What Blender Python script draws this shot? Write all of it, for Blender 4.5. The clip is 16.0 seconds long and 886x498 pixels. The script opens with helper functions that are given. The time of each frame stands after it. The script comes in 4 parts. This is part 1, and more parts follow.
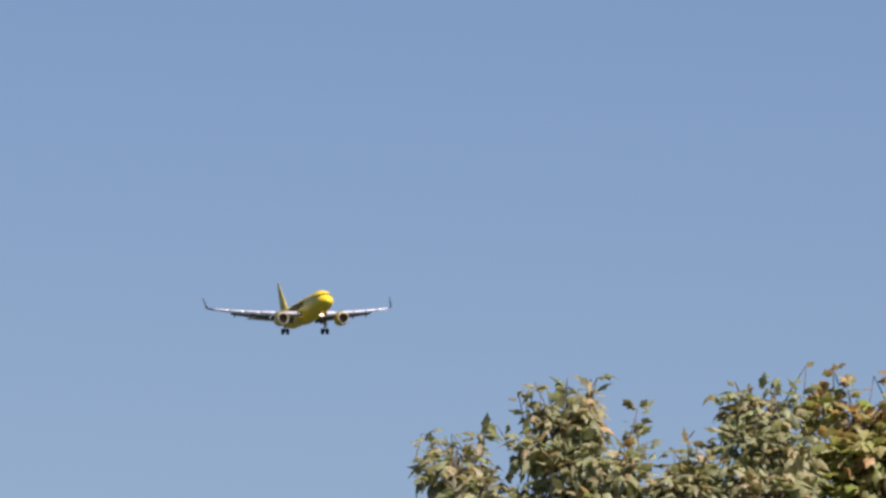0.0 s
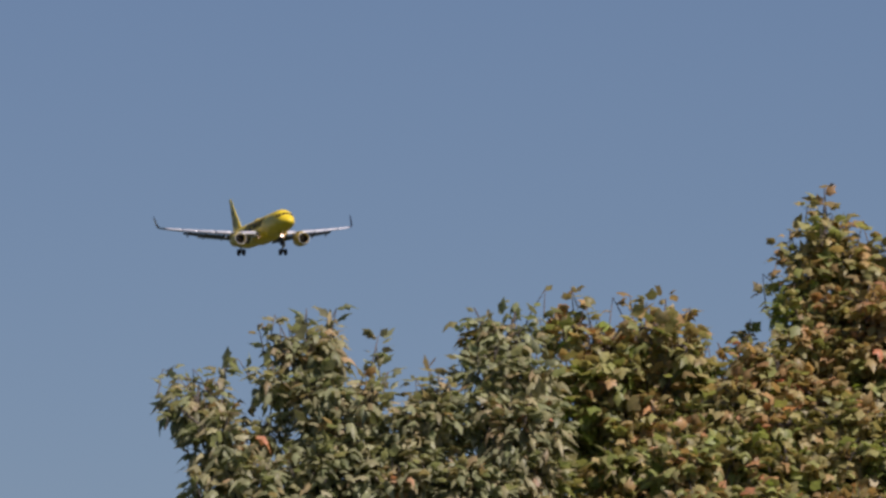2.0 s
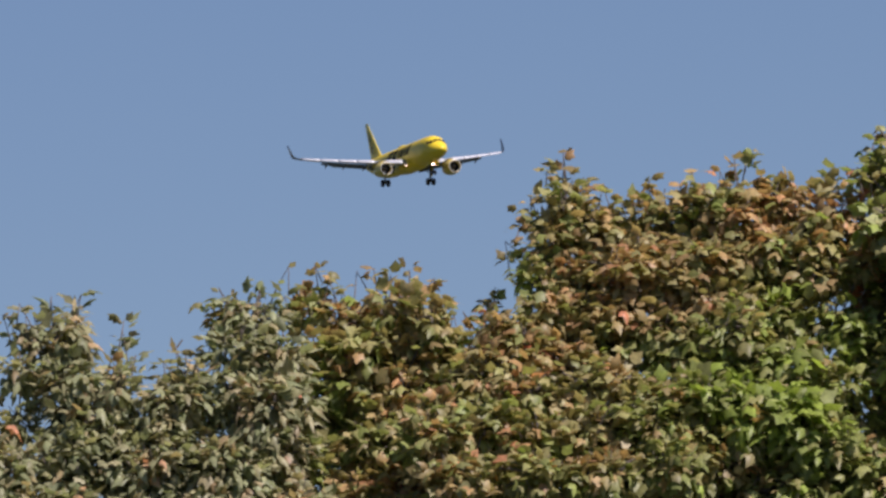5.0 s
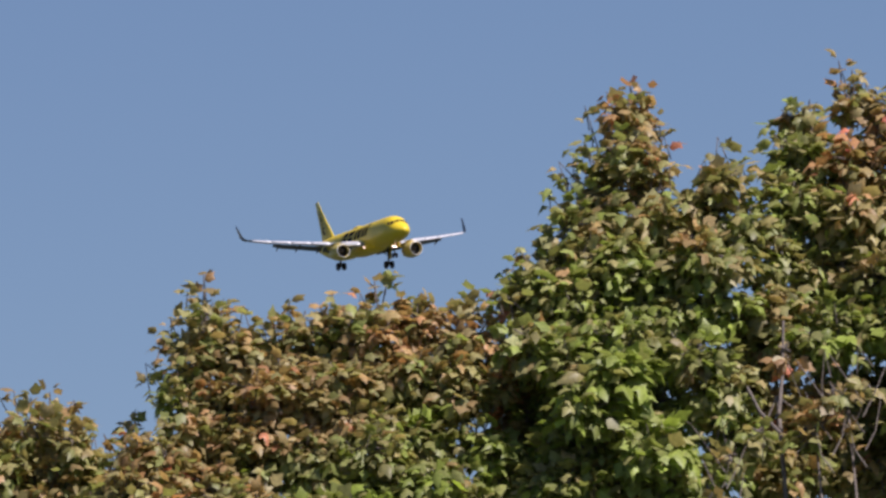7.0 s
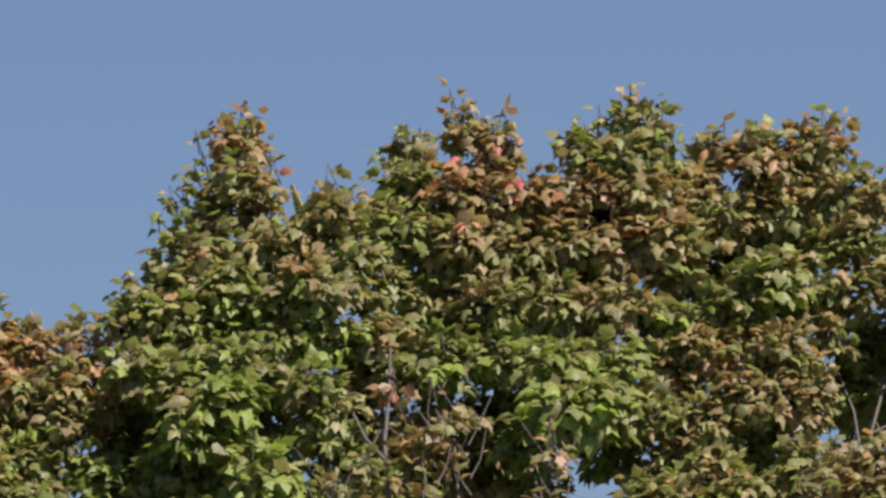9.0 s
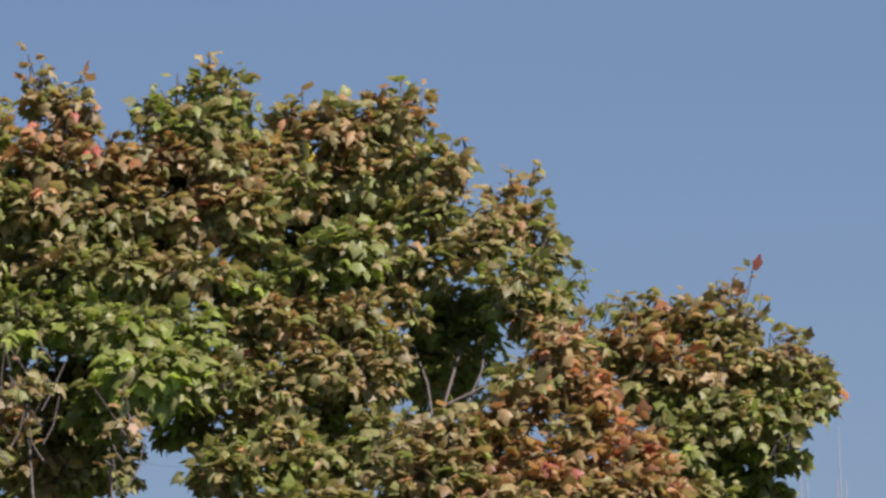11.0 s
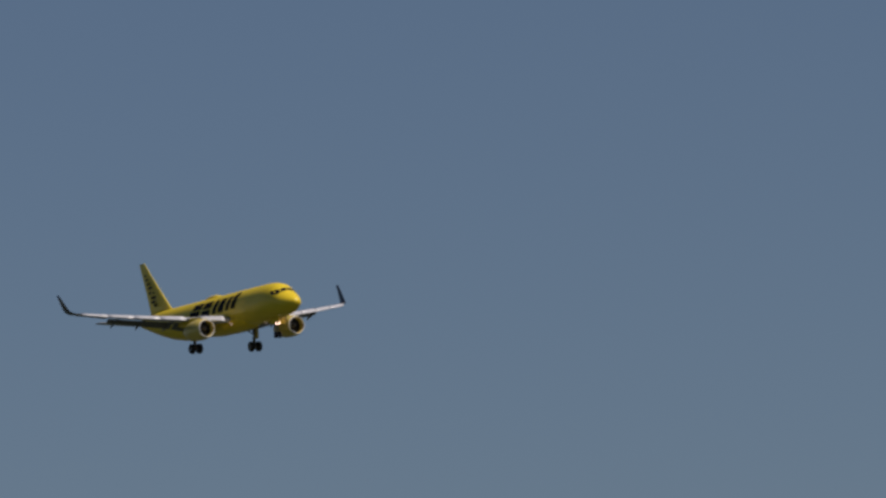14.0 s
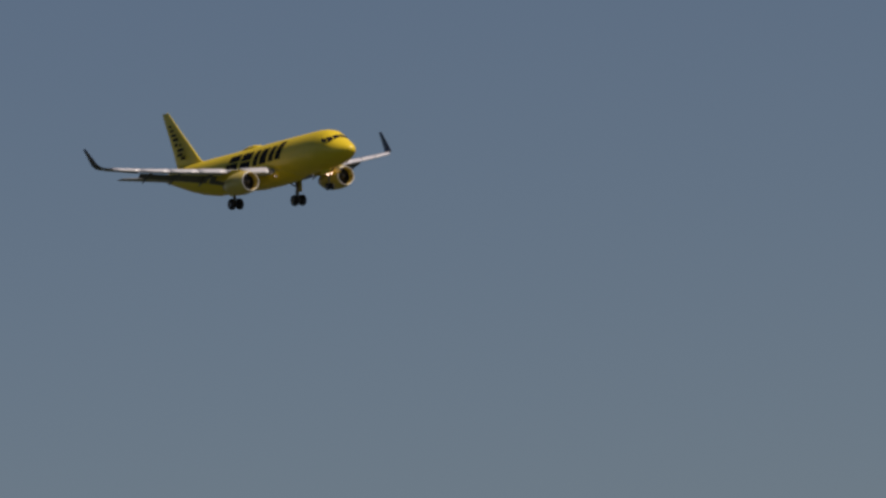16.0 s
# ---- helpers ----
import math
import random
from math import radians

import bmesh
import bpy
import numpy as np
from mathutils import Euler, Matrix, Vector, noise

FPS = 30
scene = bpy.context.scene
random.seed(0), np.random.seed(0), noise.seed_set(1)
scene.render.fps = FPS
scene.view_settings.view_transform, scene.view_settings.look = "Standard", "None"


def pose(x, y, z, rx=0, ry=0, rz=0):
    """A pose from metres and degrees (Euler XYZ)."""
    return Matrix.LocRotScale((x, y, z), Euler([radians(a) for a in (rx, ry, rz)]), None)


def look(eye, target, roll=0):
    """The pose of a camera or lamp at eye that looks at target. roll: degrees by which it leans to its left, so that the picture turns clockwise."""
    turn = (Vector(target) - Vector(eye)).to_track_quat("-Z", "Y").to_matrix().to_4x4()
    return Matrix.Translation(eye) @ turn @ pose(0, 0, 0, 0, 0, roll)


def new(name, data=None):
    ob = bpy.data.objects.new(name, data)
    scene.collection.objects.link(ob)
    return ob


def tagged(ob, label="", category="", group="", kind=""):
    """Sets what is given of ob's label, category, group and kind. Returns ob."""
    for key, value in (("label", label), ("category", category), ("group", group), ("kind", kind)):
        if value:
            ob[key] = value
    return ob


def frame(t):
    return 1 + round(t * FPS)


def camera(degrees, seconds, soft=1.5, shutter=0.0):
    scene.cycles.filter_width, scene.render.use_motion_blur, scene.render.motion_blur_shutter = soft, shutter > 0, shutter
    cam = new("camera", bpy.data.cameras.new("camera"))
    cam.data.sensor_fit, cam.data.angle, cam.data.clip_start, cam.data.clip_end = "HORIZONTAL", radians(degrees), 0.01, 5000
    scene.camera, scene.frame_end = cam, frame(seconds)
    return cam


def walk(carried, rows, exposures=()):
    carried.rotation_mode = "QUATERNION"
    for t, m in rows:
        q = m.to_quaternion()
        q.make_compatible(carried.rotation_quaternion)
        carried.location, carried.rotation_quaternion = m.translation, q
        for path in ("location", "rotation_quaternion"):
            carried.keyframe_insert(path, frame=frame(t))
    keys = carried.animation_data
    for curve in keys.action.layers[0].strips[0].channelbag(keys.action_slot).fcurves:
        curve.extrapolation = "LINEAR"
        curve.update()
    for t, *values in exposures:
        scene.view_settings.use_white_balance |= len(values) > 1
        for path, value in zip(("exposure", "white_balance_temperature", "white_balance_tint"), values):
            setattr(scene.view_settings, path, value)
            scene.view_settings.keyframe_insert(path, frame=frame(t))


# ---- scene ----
EYE = (0.0, 0.0, 1.6)


def aim(pan, tilt, lean):
    """A pose at the eye: pan to the right of +y, tilt above the horizon, lean of the picture against the clock (degrees)."""
    a, e = radians(pan), radians(tilt)
    way = Vector((math.sin(a) * math.cos(e), math.cos(a) * math.cos(e), math.sin(e)))
    return look(EYE, Vector(EYE) + 100 * way, -lean)


cam = camera(4.477, 16.0, soft=2.9)
PATH = [  # seconds, pan, tilt, lean
    (0, -0.000, 5.829, -0.80), (0.3, -0.004, 5.933, -0.30), (0.5, 0.026, 5.970, 0.04), (0.8, 0.070, 5.942, 0.11),
    (1, 0.178, 5.842, 0.15), (1.3, 0.190, 5.648, 0.49), (1.5, 0.353, 5.559, 0.72), (1.8, 0.797, 5.504, 0.98),
    (2, 1.338, 5.477, 1.16), (2.3, 2.078, 5.478, 0.78), (2.5, 2.186, 5.444, 0.53), (2.8, 1.985, 5.404, 0.61),
    (3, 1.720, 5.400, 0.67), (3.2, 1.440, 5.414, 0.67), (5.3, 2.798, 5.293, 4.04), (5.5, 2.881, 5.308, 4.04),
    (5.8, 3.255, 5.393, 4.16), (6, 3.645, 5.538, 4.24), (6.3, 4.041, 5.640, 4.06), (6.5, 4.168, 5.686, 3.94),
    (6.8, 4.311, 5.770, 4.02), (7, 4.505, 5.788, 4.07), (7.3, 5.255, 5.805, 4.29), (7.5, 5.817, 5.803, 4.43),
    (7.8, 6.046, 5.824, 4.00), (8, 6.066, 5.838, 3.71), (8.2, 6.046, 5.858, 3.71), (10.3, 7.868, 5.596, 2.46),
    (10.5, 8.008, 5.579, 2.46), (10.8, 8.307, 5.541, 2.57), (11, 8.641, 5.516, 2.65), (11.3, 9.245, 5.438, 2.52),
    (11.5, 9.530, 5.435, 2.43), (11.8, 9.919, 5.522, 2.41), (12, 10.150, 5.650, 2.39), (12.3, 10.663, 5.832, 2.92),
    (12.5, 11.237, 5.929, 3.27), (12.8, 11.413, 6.037, 3.08), (13, 11.492, 6.103, 2.95), (13.3, 11.812, 6.172, 3.44),
    (13.5, 11.872, 6.202, 3.77), (13.8, 12.892, 6.216, 3.50), (14, 13.326, 6.243, 3.32), (14.3, 13.860, 6.282, 3.02),
    (14.5, 14.172, 6.325, 2.82), (14.8, 14.191, 6.324, 2.45), (15, 14.195, 6.334, 2.21), (15.3, 14.276, 6.104, 3.43),
    (15.5, 14.441, 5.872, 4.25), (15.8, 15.786, 5.499, 4.75), (16, 16.274, 5.416, 5.09),
]
EXPOSURE = [  # seconds, stops, kelvin, tint
    (0, 0.44, 6600, 24), (0.5, 0.17, 6600, 24), (1, -0.20, 6750, 24), (1.5, -0.28, 6800, 22), (2, -0.12, 6600, 24), (2.5, -0.01, 6450, 24), (3, 0.09, 6400, 24),
    (5.5, 0.18, 6400, 24), (8, 0.23, 6400, 24), (11, 0.22, 6400, 24), (12, 0.15, 6450, 24), (12.5, 0.02, 6450, 24), (13, -0.28, 6600, 22), (13.5, -0.46, 6800, 19),
    (14, -0.55, 6950, 18), (14.5, -0.55, 7050, 18), (16, -0.59, 7350, 21)]
walk(cam, [(t, aim(p, e, l)) for t, p, e, l in PATH], EXPOSURE)

# ---- light: a clear autumn day, the sun behind the camera and to its right ----
SUN_AZ, SUN_EL = radians(132), radians(51)
sun_way = Vector((math.sin(SUN_AZ) * math.cos(SUN_EL), math.cos(SUN_AZ) * math.cos(SUN_EL), math.sin(SUN_EL)))
world = bpy.data.worlds.new("sky")
scene.world = world
world.use_nodes = True
wt = world.node_tree
sky = wt.nodes.new("ShaderNodeTexSky")
sky.sky_type, sky.sun_disc = "NISHITA", False
sky.sun_elevation, sky.sun_rotation = SUN_EL, SUN_AZ
sky.air_density, sky.dust_density, sky.ozone_density, sky.altitude = 0.85, 0.25, 6.0, 0.0
wt.links.new(sky.outputs[0], wt.nodes["Background"].inputs[0])
wt.nodes["Background"].inputs[1].default_value = 0.060
sun_data = bpy.data.lights.new("sun", "SUN")
sun_data.energy, sun_data.angle, sun_data.color = 5.0, radians(0.5), (1.0, 0.95, 0.87)
new("sun", sun_data).matrix_world = look(sun_way * 50, (0, 0, 0))


# ---- materials ----
def material(name, colour, rough=0.5, metal=0.0, vary=0.12, scale=1.5, bump=0.0, fine=20.0, coat=0.0):
    """Paint or metal with a large and a small variation and a little relief."""
    m = bpy.data.materials.new(name)
    m.use_nodes = True
    nt = m.node_tree
    b = nt.nodes["Principled BSDF"]
    co = nt.nodes.new("ShaderNodeTexCoord")
    big, small = nt.nodes.new("ShaderNodeTexNoise"), nt.nodes.new("ShaderNodeTexNoise")
    big.inputs["Scale"].default_value, small.inputs["Scale"].default_value = scale, fine
    big.inputs["Detail"].default_value = 5
    for n in (big, small):
        nt.links.new(co.outputs["Object"], n.inputs["Vector"])
    add = nt.nodes.new("ShaderNodeMath")
    add.operation = "MULTIPLY_ADD"
    add.inputs[1].default_value = 0.35
    nt.links.new(small.outputs["Fac"], add.inputs[0])
    nt.links.new(big.outputs["Fac"], add.inputs[2])
    ramp = nt.nodes.new("ShaderNodeValToRGB")
    ramp.color_ramp.elements[0].position, ramp.color_ramp.elements[1].position = 0.35, 1.0
    ramp.color_ramp.elements[0].color = (*[c * (1 - vary) for c in colour], 1)
    ramp.color_ramp.elements[1].color = (*[min(1, c * (1 + vary)) for c in colour], 1)
    nt.links.new(add.outputs[0], ramp.inputs["Fac"])
    nt.links.new(ramp.outputs["Color"], b.inputs["Base Color"])
    b.inputs["Roughness"].default_value, b.inputs["Metallic"].default_value = rough, metal
    b.inputs["Coat Weight"].default_value = coat
    if bump:
        bn = nt.nodes.new("ShaderNodeBump")
        bn.inputs["Strength"].default_value, bn.inputs["Distance"].default_value = bump, 0.02
        nt.links.new(small.outputs["Fac"], bn.inputs["Height"])
        nt.links.new(bn.outputs["Normal"], b.inputs["Normal"])
    return m


def glow(name, colour, strength):
    m = bpy.data.materials.new(name)
    m.use_nodes = True
    b = m.node_tree.nodes["Principled BSDF"]
    b.inputs["Emission Color"].default_value = (*colour, 1)
    b.inputs["Emission Strength"].default_value = strength
    return m


def leaf_material(name, stops):
    """Autumn leaves: how far each has turned is kept with it, and chance and the part of the crown shift it a little."""
    m = bpy.data.materials.new(name)
    m.use_nodes = True
    nt = m.node_tree
    nd, ln = nt.nodes, nt.links
    b, out = nd["Principled BSDF"], nd["Material Output"]

    def calc(kind, a, b=0.0, c=0.0):
        n = nd.new("ShaderNodeMath")
        n.operation = kind
        for k, v in enumerate((a, b, c)):
            if isinstance(v, (int, float)):
                n.inputs[k].default_value = v
            else:
                ln.new(v, n.inputs[k])
        return n.outputs[0]

    def grain(scale, detail):
        n = nd.new("ShaderNodeTexNoise")
        n.inputs["Scale"].default_value, n.inputs["Detail"].default_value = scale, detail
        ln.new(geo.outputs["Position"], n.inputs["Vector"])
        return n.outputs["Fac"]

    geo, info, stage = nd.new("ShaderNodeNewGeometry"), nd.new("ShaderNodeObjectInfo"), nd.new("ShaderNodeAttribute")
    stage.attribute_name = "turn"
    chance = calc("FRACT", calc("ADD", geo.outputs["Random Per Island"], info.outputs["Random"]))
    other = calc("FRACT", calc("MULTIPLY", chance, 7.3))
    shift = calc("MULTIPLY_ADD", chance, 0.34, -0.32)
    shift = calc("MULTIPLY_ADD", grain(2.2, 2), 0.30, shift)
    ramp = nd.new("ShaderNodeValToRGB")
    els = ramp.color_ramp.elements
    while len(els) < len(stops):
        els.new(0.5)
    for e, (at, c) in zip(els, stops):
        e.position, e.color = at, (*c, 1)
    ln.new(calc("ADD", stage.outputs["Fac"], shift), ramp.inputs["Fac"])
    # blotches on the blade; some leaves are paler, some duller
    tone = calc("MULTIPLY", calc("MULTIPLY_ADD", grain(45, 2), 1.2, 0.6), calc("MULTIPLY_ADD", other, 0.65, 0.75))
    col = nd.new("ShaderNodeVectorMath")
    col.operation = "SCALE"
    ln.new(ramp.outputs["Color"], col.inputs[0])
    ln.new(tone, col.inputs["Scale"])
    ln.new(col.outputs[0], b.inputs["Base Color"])
    b.inputs["Roughness"].default_value = 0.5
    b.inputs["Specular IOR Level"].default_value = 0.55
    tr, warm, ms = nd.new("ShaderNodeBsdfTranslucent"), nd.new("ShaderNodeVectorMath"), nd.new("ShaderNodeMixShader")
    warm.operation = "MULTIPLY"
    warm.inputs[1].default_value = (1.25, 1.30, 0.9)
    ln.new(col.outputs[0], warm.inputs[0])
    ln.new(warm.outputs[0], tr.inputs["Color"])
    ms.inputs[0].default_value = 0.40
    ln.new(b.outputs[0], ms.inputs[1])
    ln.new(tr.outputs[0], ms.inputs[2])
    ln.new(ms.outputs[0], out.inputs["Surface"])
    return m


YELLOW = material("yellow_paint", (0.80, 0.60, 0.03), 0.42, 0, 0.06, 0.35, 0, 3)
NACELLE = material("pale_yellow_paint", (0.66, 0.52, 0.12), 0.4, 0, 0.1, 0.5, 0, 3)
BLACK = material("black_paint", (0.012, 0.012, 0.012), 0.8, 0, 0.2, 0.5)
BLACK.node_tree.nodes["Principled BSDF"].inputs["Specular IOR Level"].default_value = 0.15
WING_GREY = material("wing_grey_paint", (0.33, 0.34, 0.36), 0.4, 0, 0.1, 0.4)
# wing grey made darker: the shade below the wing is put into this colour
SHADED_GREY = material("shaded_wing_grey", (0.13, 0.135, 0.15), 0.5, 0, 0.15, 0.5)
SLAT_WHITE = material("bare_aluminium", (0.66, 0.67, 0.70), 0.38, 0.25, 0.06, 0.5)
DARK_BLUE = material("winglet_paint", (0.03, 0.035, 0.045), 0.3, 0, 0.15, 0.6, 0, 5, 0.3)
GLASS = material("cockpit_glass", (0.012, 0.013, 0.016), 0.08, 0, 0.1, 2)
STEEL = material("gear_steel", (0.22, 0.22, 0.23), 0.45, 0.6, 0.2, 3)
RUBBER = material("tyre_rubber", (0.018, 0.018, 0.02), 0.8, 0, 0.2, 4)
LIP = material("polished_lip", (0.84, 0.84, 0.84), 0.35, 0.1, 0.05, 1)
FAN = material("fan_blades", (0.05, 0.05, 0.055), 0.4, 0.6, 0.3, 3)
LAMP_WARM = glow("landing_light", (1.0, 0.76, 0.60), 9.0)
BARK = material("bark", (0.17, 0.145, 0.125), 0.9, 0, 0.35, 9, 0.6, 60)
GRASS = material("grass", (0.032, 0.042, 0.018), 0.9, 0, 0.4, 0.08, 0.3, 3)
MAST = material("mast_white", (0.42, 0.43, 0.45), 0.5, 0, 0.08, 0.6)


# ---- mesh helpers ----
def mesh_of(name, verts, faces, mat, smooth=True):
    me = bpy.data.meshes.new(name)
    me.from_pydata([tuple(v) for v in verts], [], faces)
    me.materials.append(mat)
    if smooth:
        me.shade_smooth()
    me.validate()
    return me


def part(name, data, parent, label="", at=None):
    ob = new(name, data)
    ob.parent = parent
    if at is not None:
        ob.matrix_basis = at
    if label:
        tagged(ob, label)
    return ob


def loft(name, rings, mat, closed=True, caps=True, smooth=True):
    """A skin over rings of equally many points."""
    n = len(rings[0])
    verts = [p for r in rings for p in r]
    faces = []
    for i in range(len(rings) - 1):
        for j in range(n if closed else n - 1):
            k = (j + 1) % n
            faces.append((i * n + j, i * n + k, (i + 1) * n + k, (i + 1) * n + j))
    if caps:
        faces.append(tuple(range(n))[::-1])
        faces.append(tuple(range((len(rings) - 1) * n, len(rings) * n)))
    return mesh_of(name, verts, faces, mat, smooth)


def turned(name, profile, mat, axis="x", n=28, caps=True):
    """A body of revolution: profile of (along, radius)."""
    rings = []
    for a, r in profile:
        ring = []
        for j in range(n):
            u = 2 * math.pi * j / n
            c, s = r * math.cos(u), r * math.sin(u)
            ring.append({"x": (a, c, s), "y": (c, a, s), "z": (c, s, a)}[axis])
        rings.append(ring)
    return loft(name, rings, mat, True, caps)


def rod(name, a, b, r0, r1, mat, n=10):
    a, b = Vector(a), Vector(b)
    d = (b - a).normalized()
    u = d.orthogonal().normalized()
    v = d.cross(u)
    rings = [[p + r * (math.cos(2 * math.pi * j / n) * u + math.sin(2 * math.pi * j / n) * v) for j in range(n)]
             for p, r in ((a, r0), (b, r1))]
    return loft(name, rings, mat)


# ---- ground ----
def build_ground():
    n, verts, faces = 96, [(0, 0, 0)], []
    radii = [15, 40, 80, 160, 400, 1200, 4800]
    for r in radii:
        for j in range(n):
            u = 2 * math.pi * j / n
            rough = 0 if r < 80 else 0.1 * noise.noise((r * math.cos(u) * 0.01, r * math.sin(u) * 0.01, 0))
            verts.append((r * math.cos(u), r * math.sin(u), rough))
    for j in range(n):
        faces.append((0, 1 + j, 1 + (j + 1) % n))
    for i in range(len(radii) - 1):
        for j in range(n):
            k = (j + 1) % n
            faces.append((1 + i * n + j, 1 + (i + 1) * n + j, 1 + (i + 1) * n + k, 1 + i * n + k))
    tagged(new("ground", mesh_of("ground", verts, faces, GRASS)), "flat mown grass field below the trees", "ground", kind="structure")


build_ground()

# ---- the airliner: x forward from the nose, y to its left, z up from the middle of the cabin tube ----
STATIONS = [  # x, top, bottom, half width
(0.0, -0.50, -0.60, 0.05), (-0.12, -0.24, -0.86, 0.36), (-0.45, 0.02, -1.14, 0.70), (-0.95, 0.30, -1.40, 1.02), (-1.6, 0.68, -1.62, 1.32),
(-2.1, 1.00, -1.74, 1.49), (-2.7, 1.46, -1.85, 1.64), (-3.3, 1.78, -1.93, 1.75), (-4.2, 1.98, -2.00, 1.87), (-5.3, 2.06, -2.05, 1.95),
(-6.8, 2.07, -2.07, 1.975), (-15.0, 2.07, -2.07, 1.975), (-24.0, 2.07, -2.07, 1.975), (-26.5, 2.07, -1.93, 1.96), (-29.0, 2.06, -1.50, 1.82),
(-31.5, 2.02, -0.86, 1.52), (-34.0, 1.90, -0.10, 1.08), (-36.0, 1.68, 0.52, 0.62), (-37.2, 1.44, 0.92, 0.30), (-37.57, 1.26, 1.06, 0.10)]


def hull(x, ang, out=0.0):
    """A point of the tube's skin at x; ang is 0 at its left side, 90 on top, 180 at its right side (degrees)."""
    xs = [s[0] for s in STATIONS][::-1]
    top, bot, wid = (np.interp(x, xs, [s[k] for s in STATIONS][::-1]) for k in (1, 2, 3))
    mid = (top + bot) / 2
    a = radians(ang)
    return Vector((x, (wid + out) * math.cos(a), mid + ((top - bot) / 2 + out) * math.sin(a)))


def hull_patch(name, corners, mat, parent, label="", out=0.012, nx=8, na=5):
    """A thin plate that follows the skin between four corners (x, ang), given round its edge."""
    verts, faces = [], []
    (x0, a0), (x1, a1), (x2, a2), (x3, a3) = corners
    for i in range(nx + 1):
        u = i / nx
        for j in range(na + 1):
            v = j / na
            x = (1 - u) * ((1 - v) * x0 + v * x3) + u * ((1 - v) * x1 + v * x2)
            a = (1 - u) * ((1 - v) * a0 + v * a3) + u * ((1 - v) * a1 + v * a2)
            verts.append(hull(x, a, out))
    for i in range(nx):
        for j in range(na):
            k = i * (na + 1) + j
            faces.append((k, k + 1, k + na + 2, k + na + 1))
    return part(name, mesh_of(name, verts, faces, mat), parent, label)


def wing_section(x_le, y, z, chord, thick, up=(0, 0, 1), twist=0.0, n=9):
    """An aerofoil ring: leading edge at (x_le, y, z), chord aft, thickness along up."""
    up = Vector(up).normalized()
    ring = []
    ts = [(1 - math.cos(math.pi * i / n)) / 2 for i in range(n + 1)]

    def half(t):
        return 5 * thick * (0.2969 * math.sqrt(t) - 0.126 * t - 0.3516 * t * t + 0.2843 * t ** 3 - 0.1036 * t ** 4)
    for t in ts:
        ring.append((t, half(t) + 0.02 * 4 * t * (1 - t)))
    for t in ts[-2:0:-1]:
        ring.append((t, -half(t) * 0.8 + 0.02 * 4 * t * (1 - t)))
    c, s = math.cos(twist), math.sin(twist)
    return [Vector((x_le - chord * (t * c + h * s), y, z)) + up * chord * (h * c - t * s) for t, h in ring]


def wing_line(y):
    """Leading edge x, chord and height of the wing at the span station y (clear of the tube)."""
    le = np.interp(y, [0, 1.9, 6.4, 17.0], [-10.6, -11.9, -14.2, -19.7])
    te = np.interp(y, [0, 1.9, 6.4, 17.0], [-18.0, -18.0, -18.2, -21.3])
    z = -1.28 + 0.088 * y + 0.0024 * y * y
    return le, le - te, z


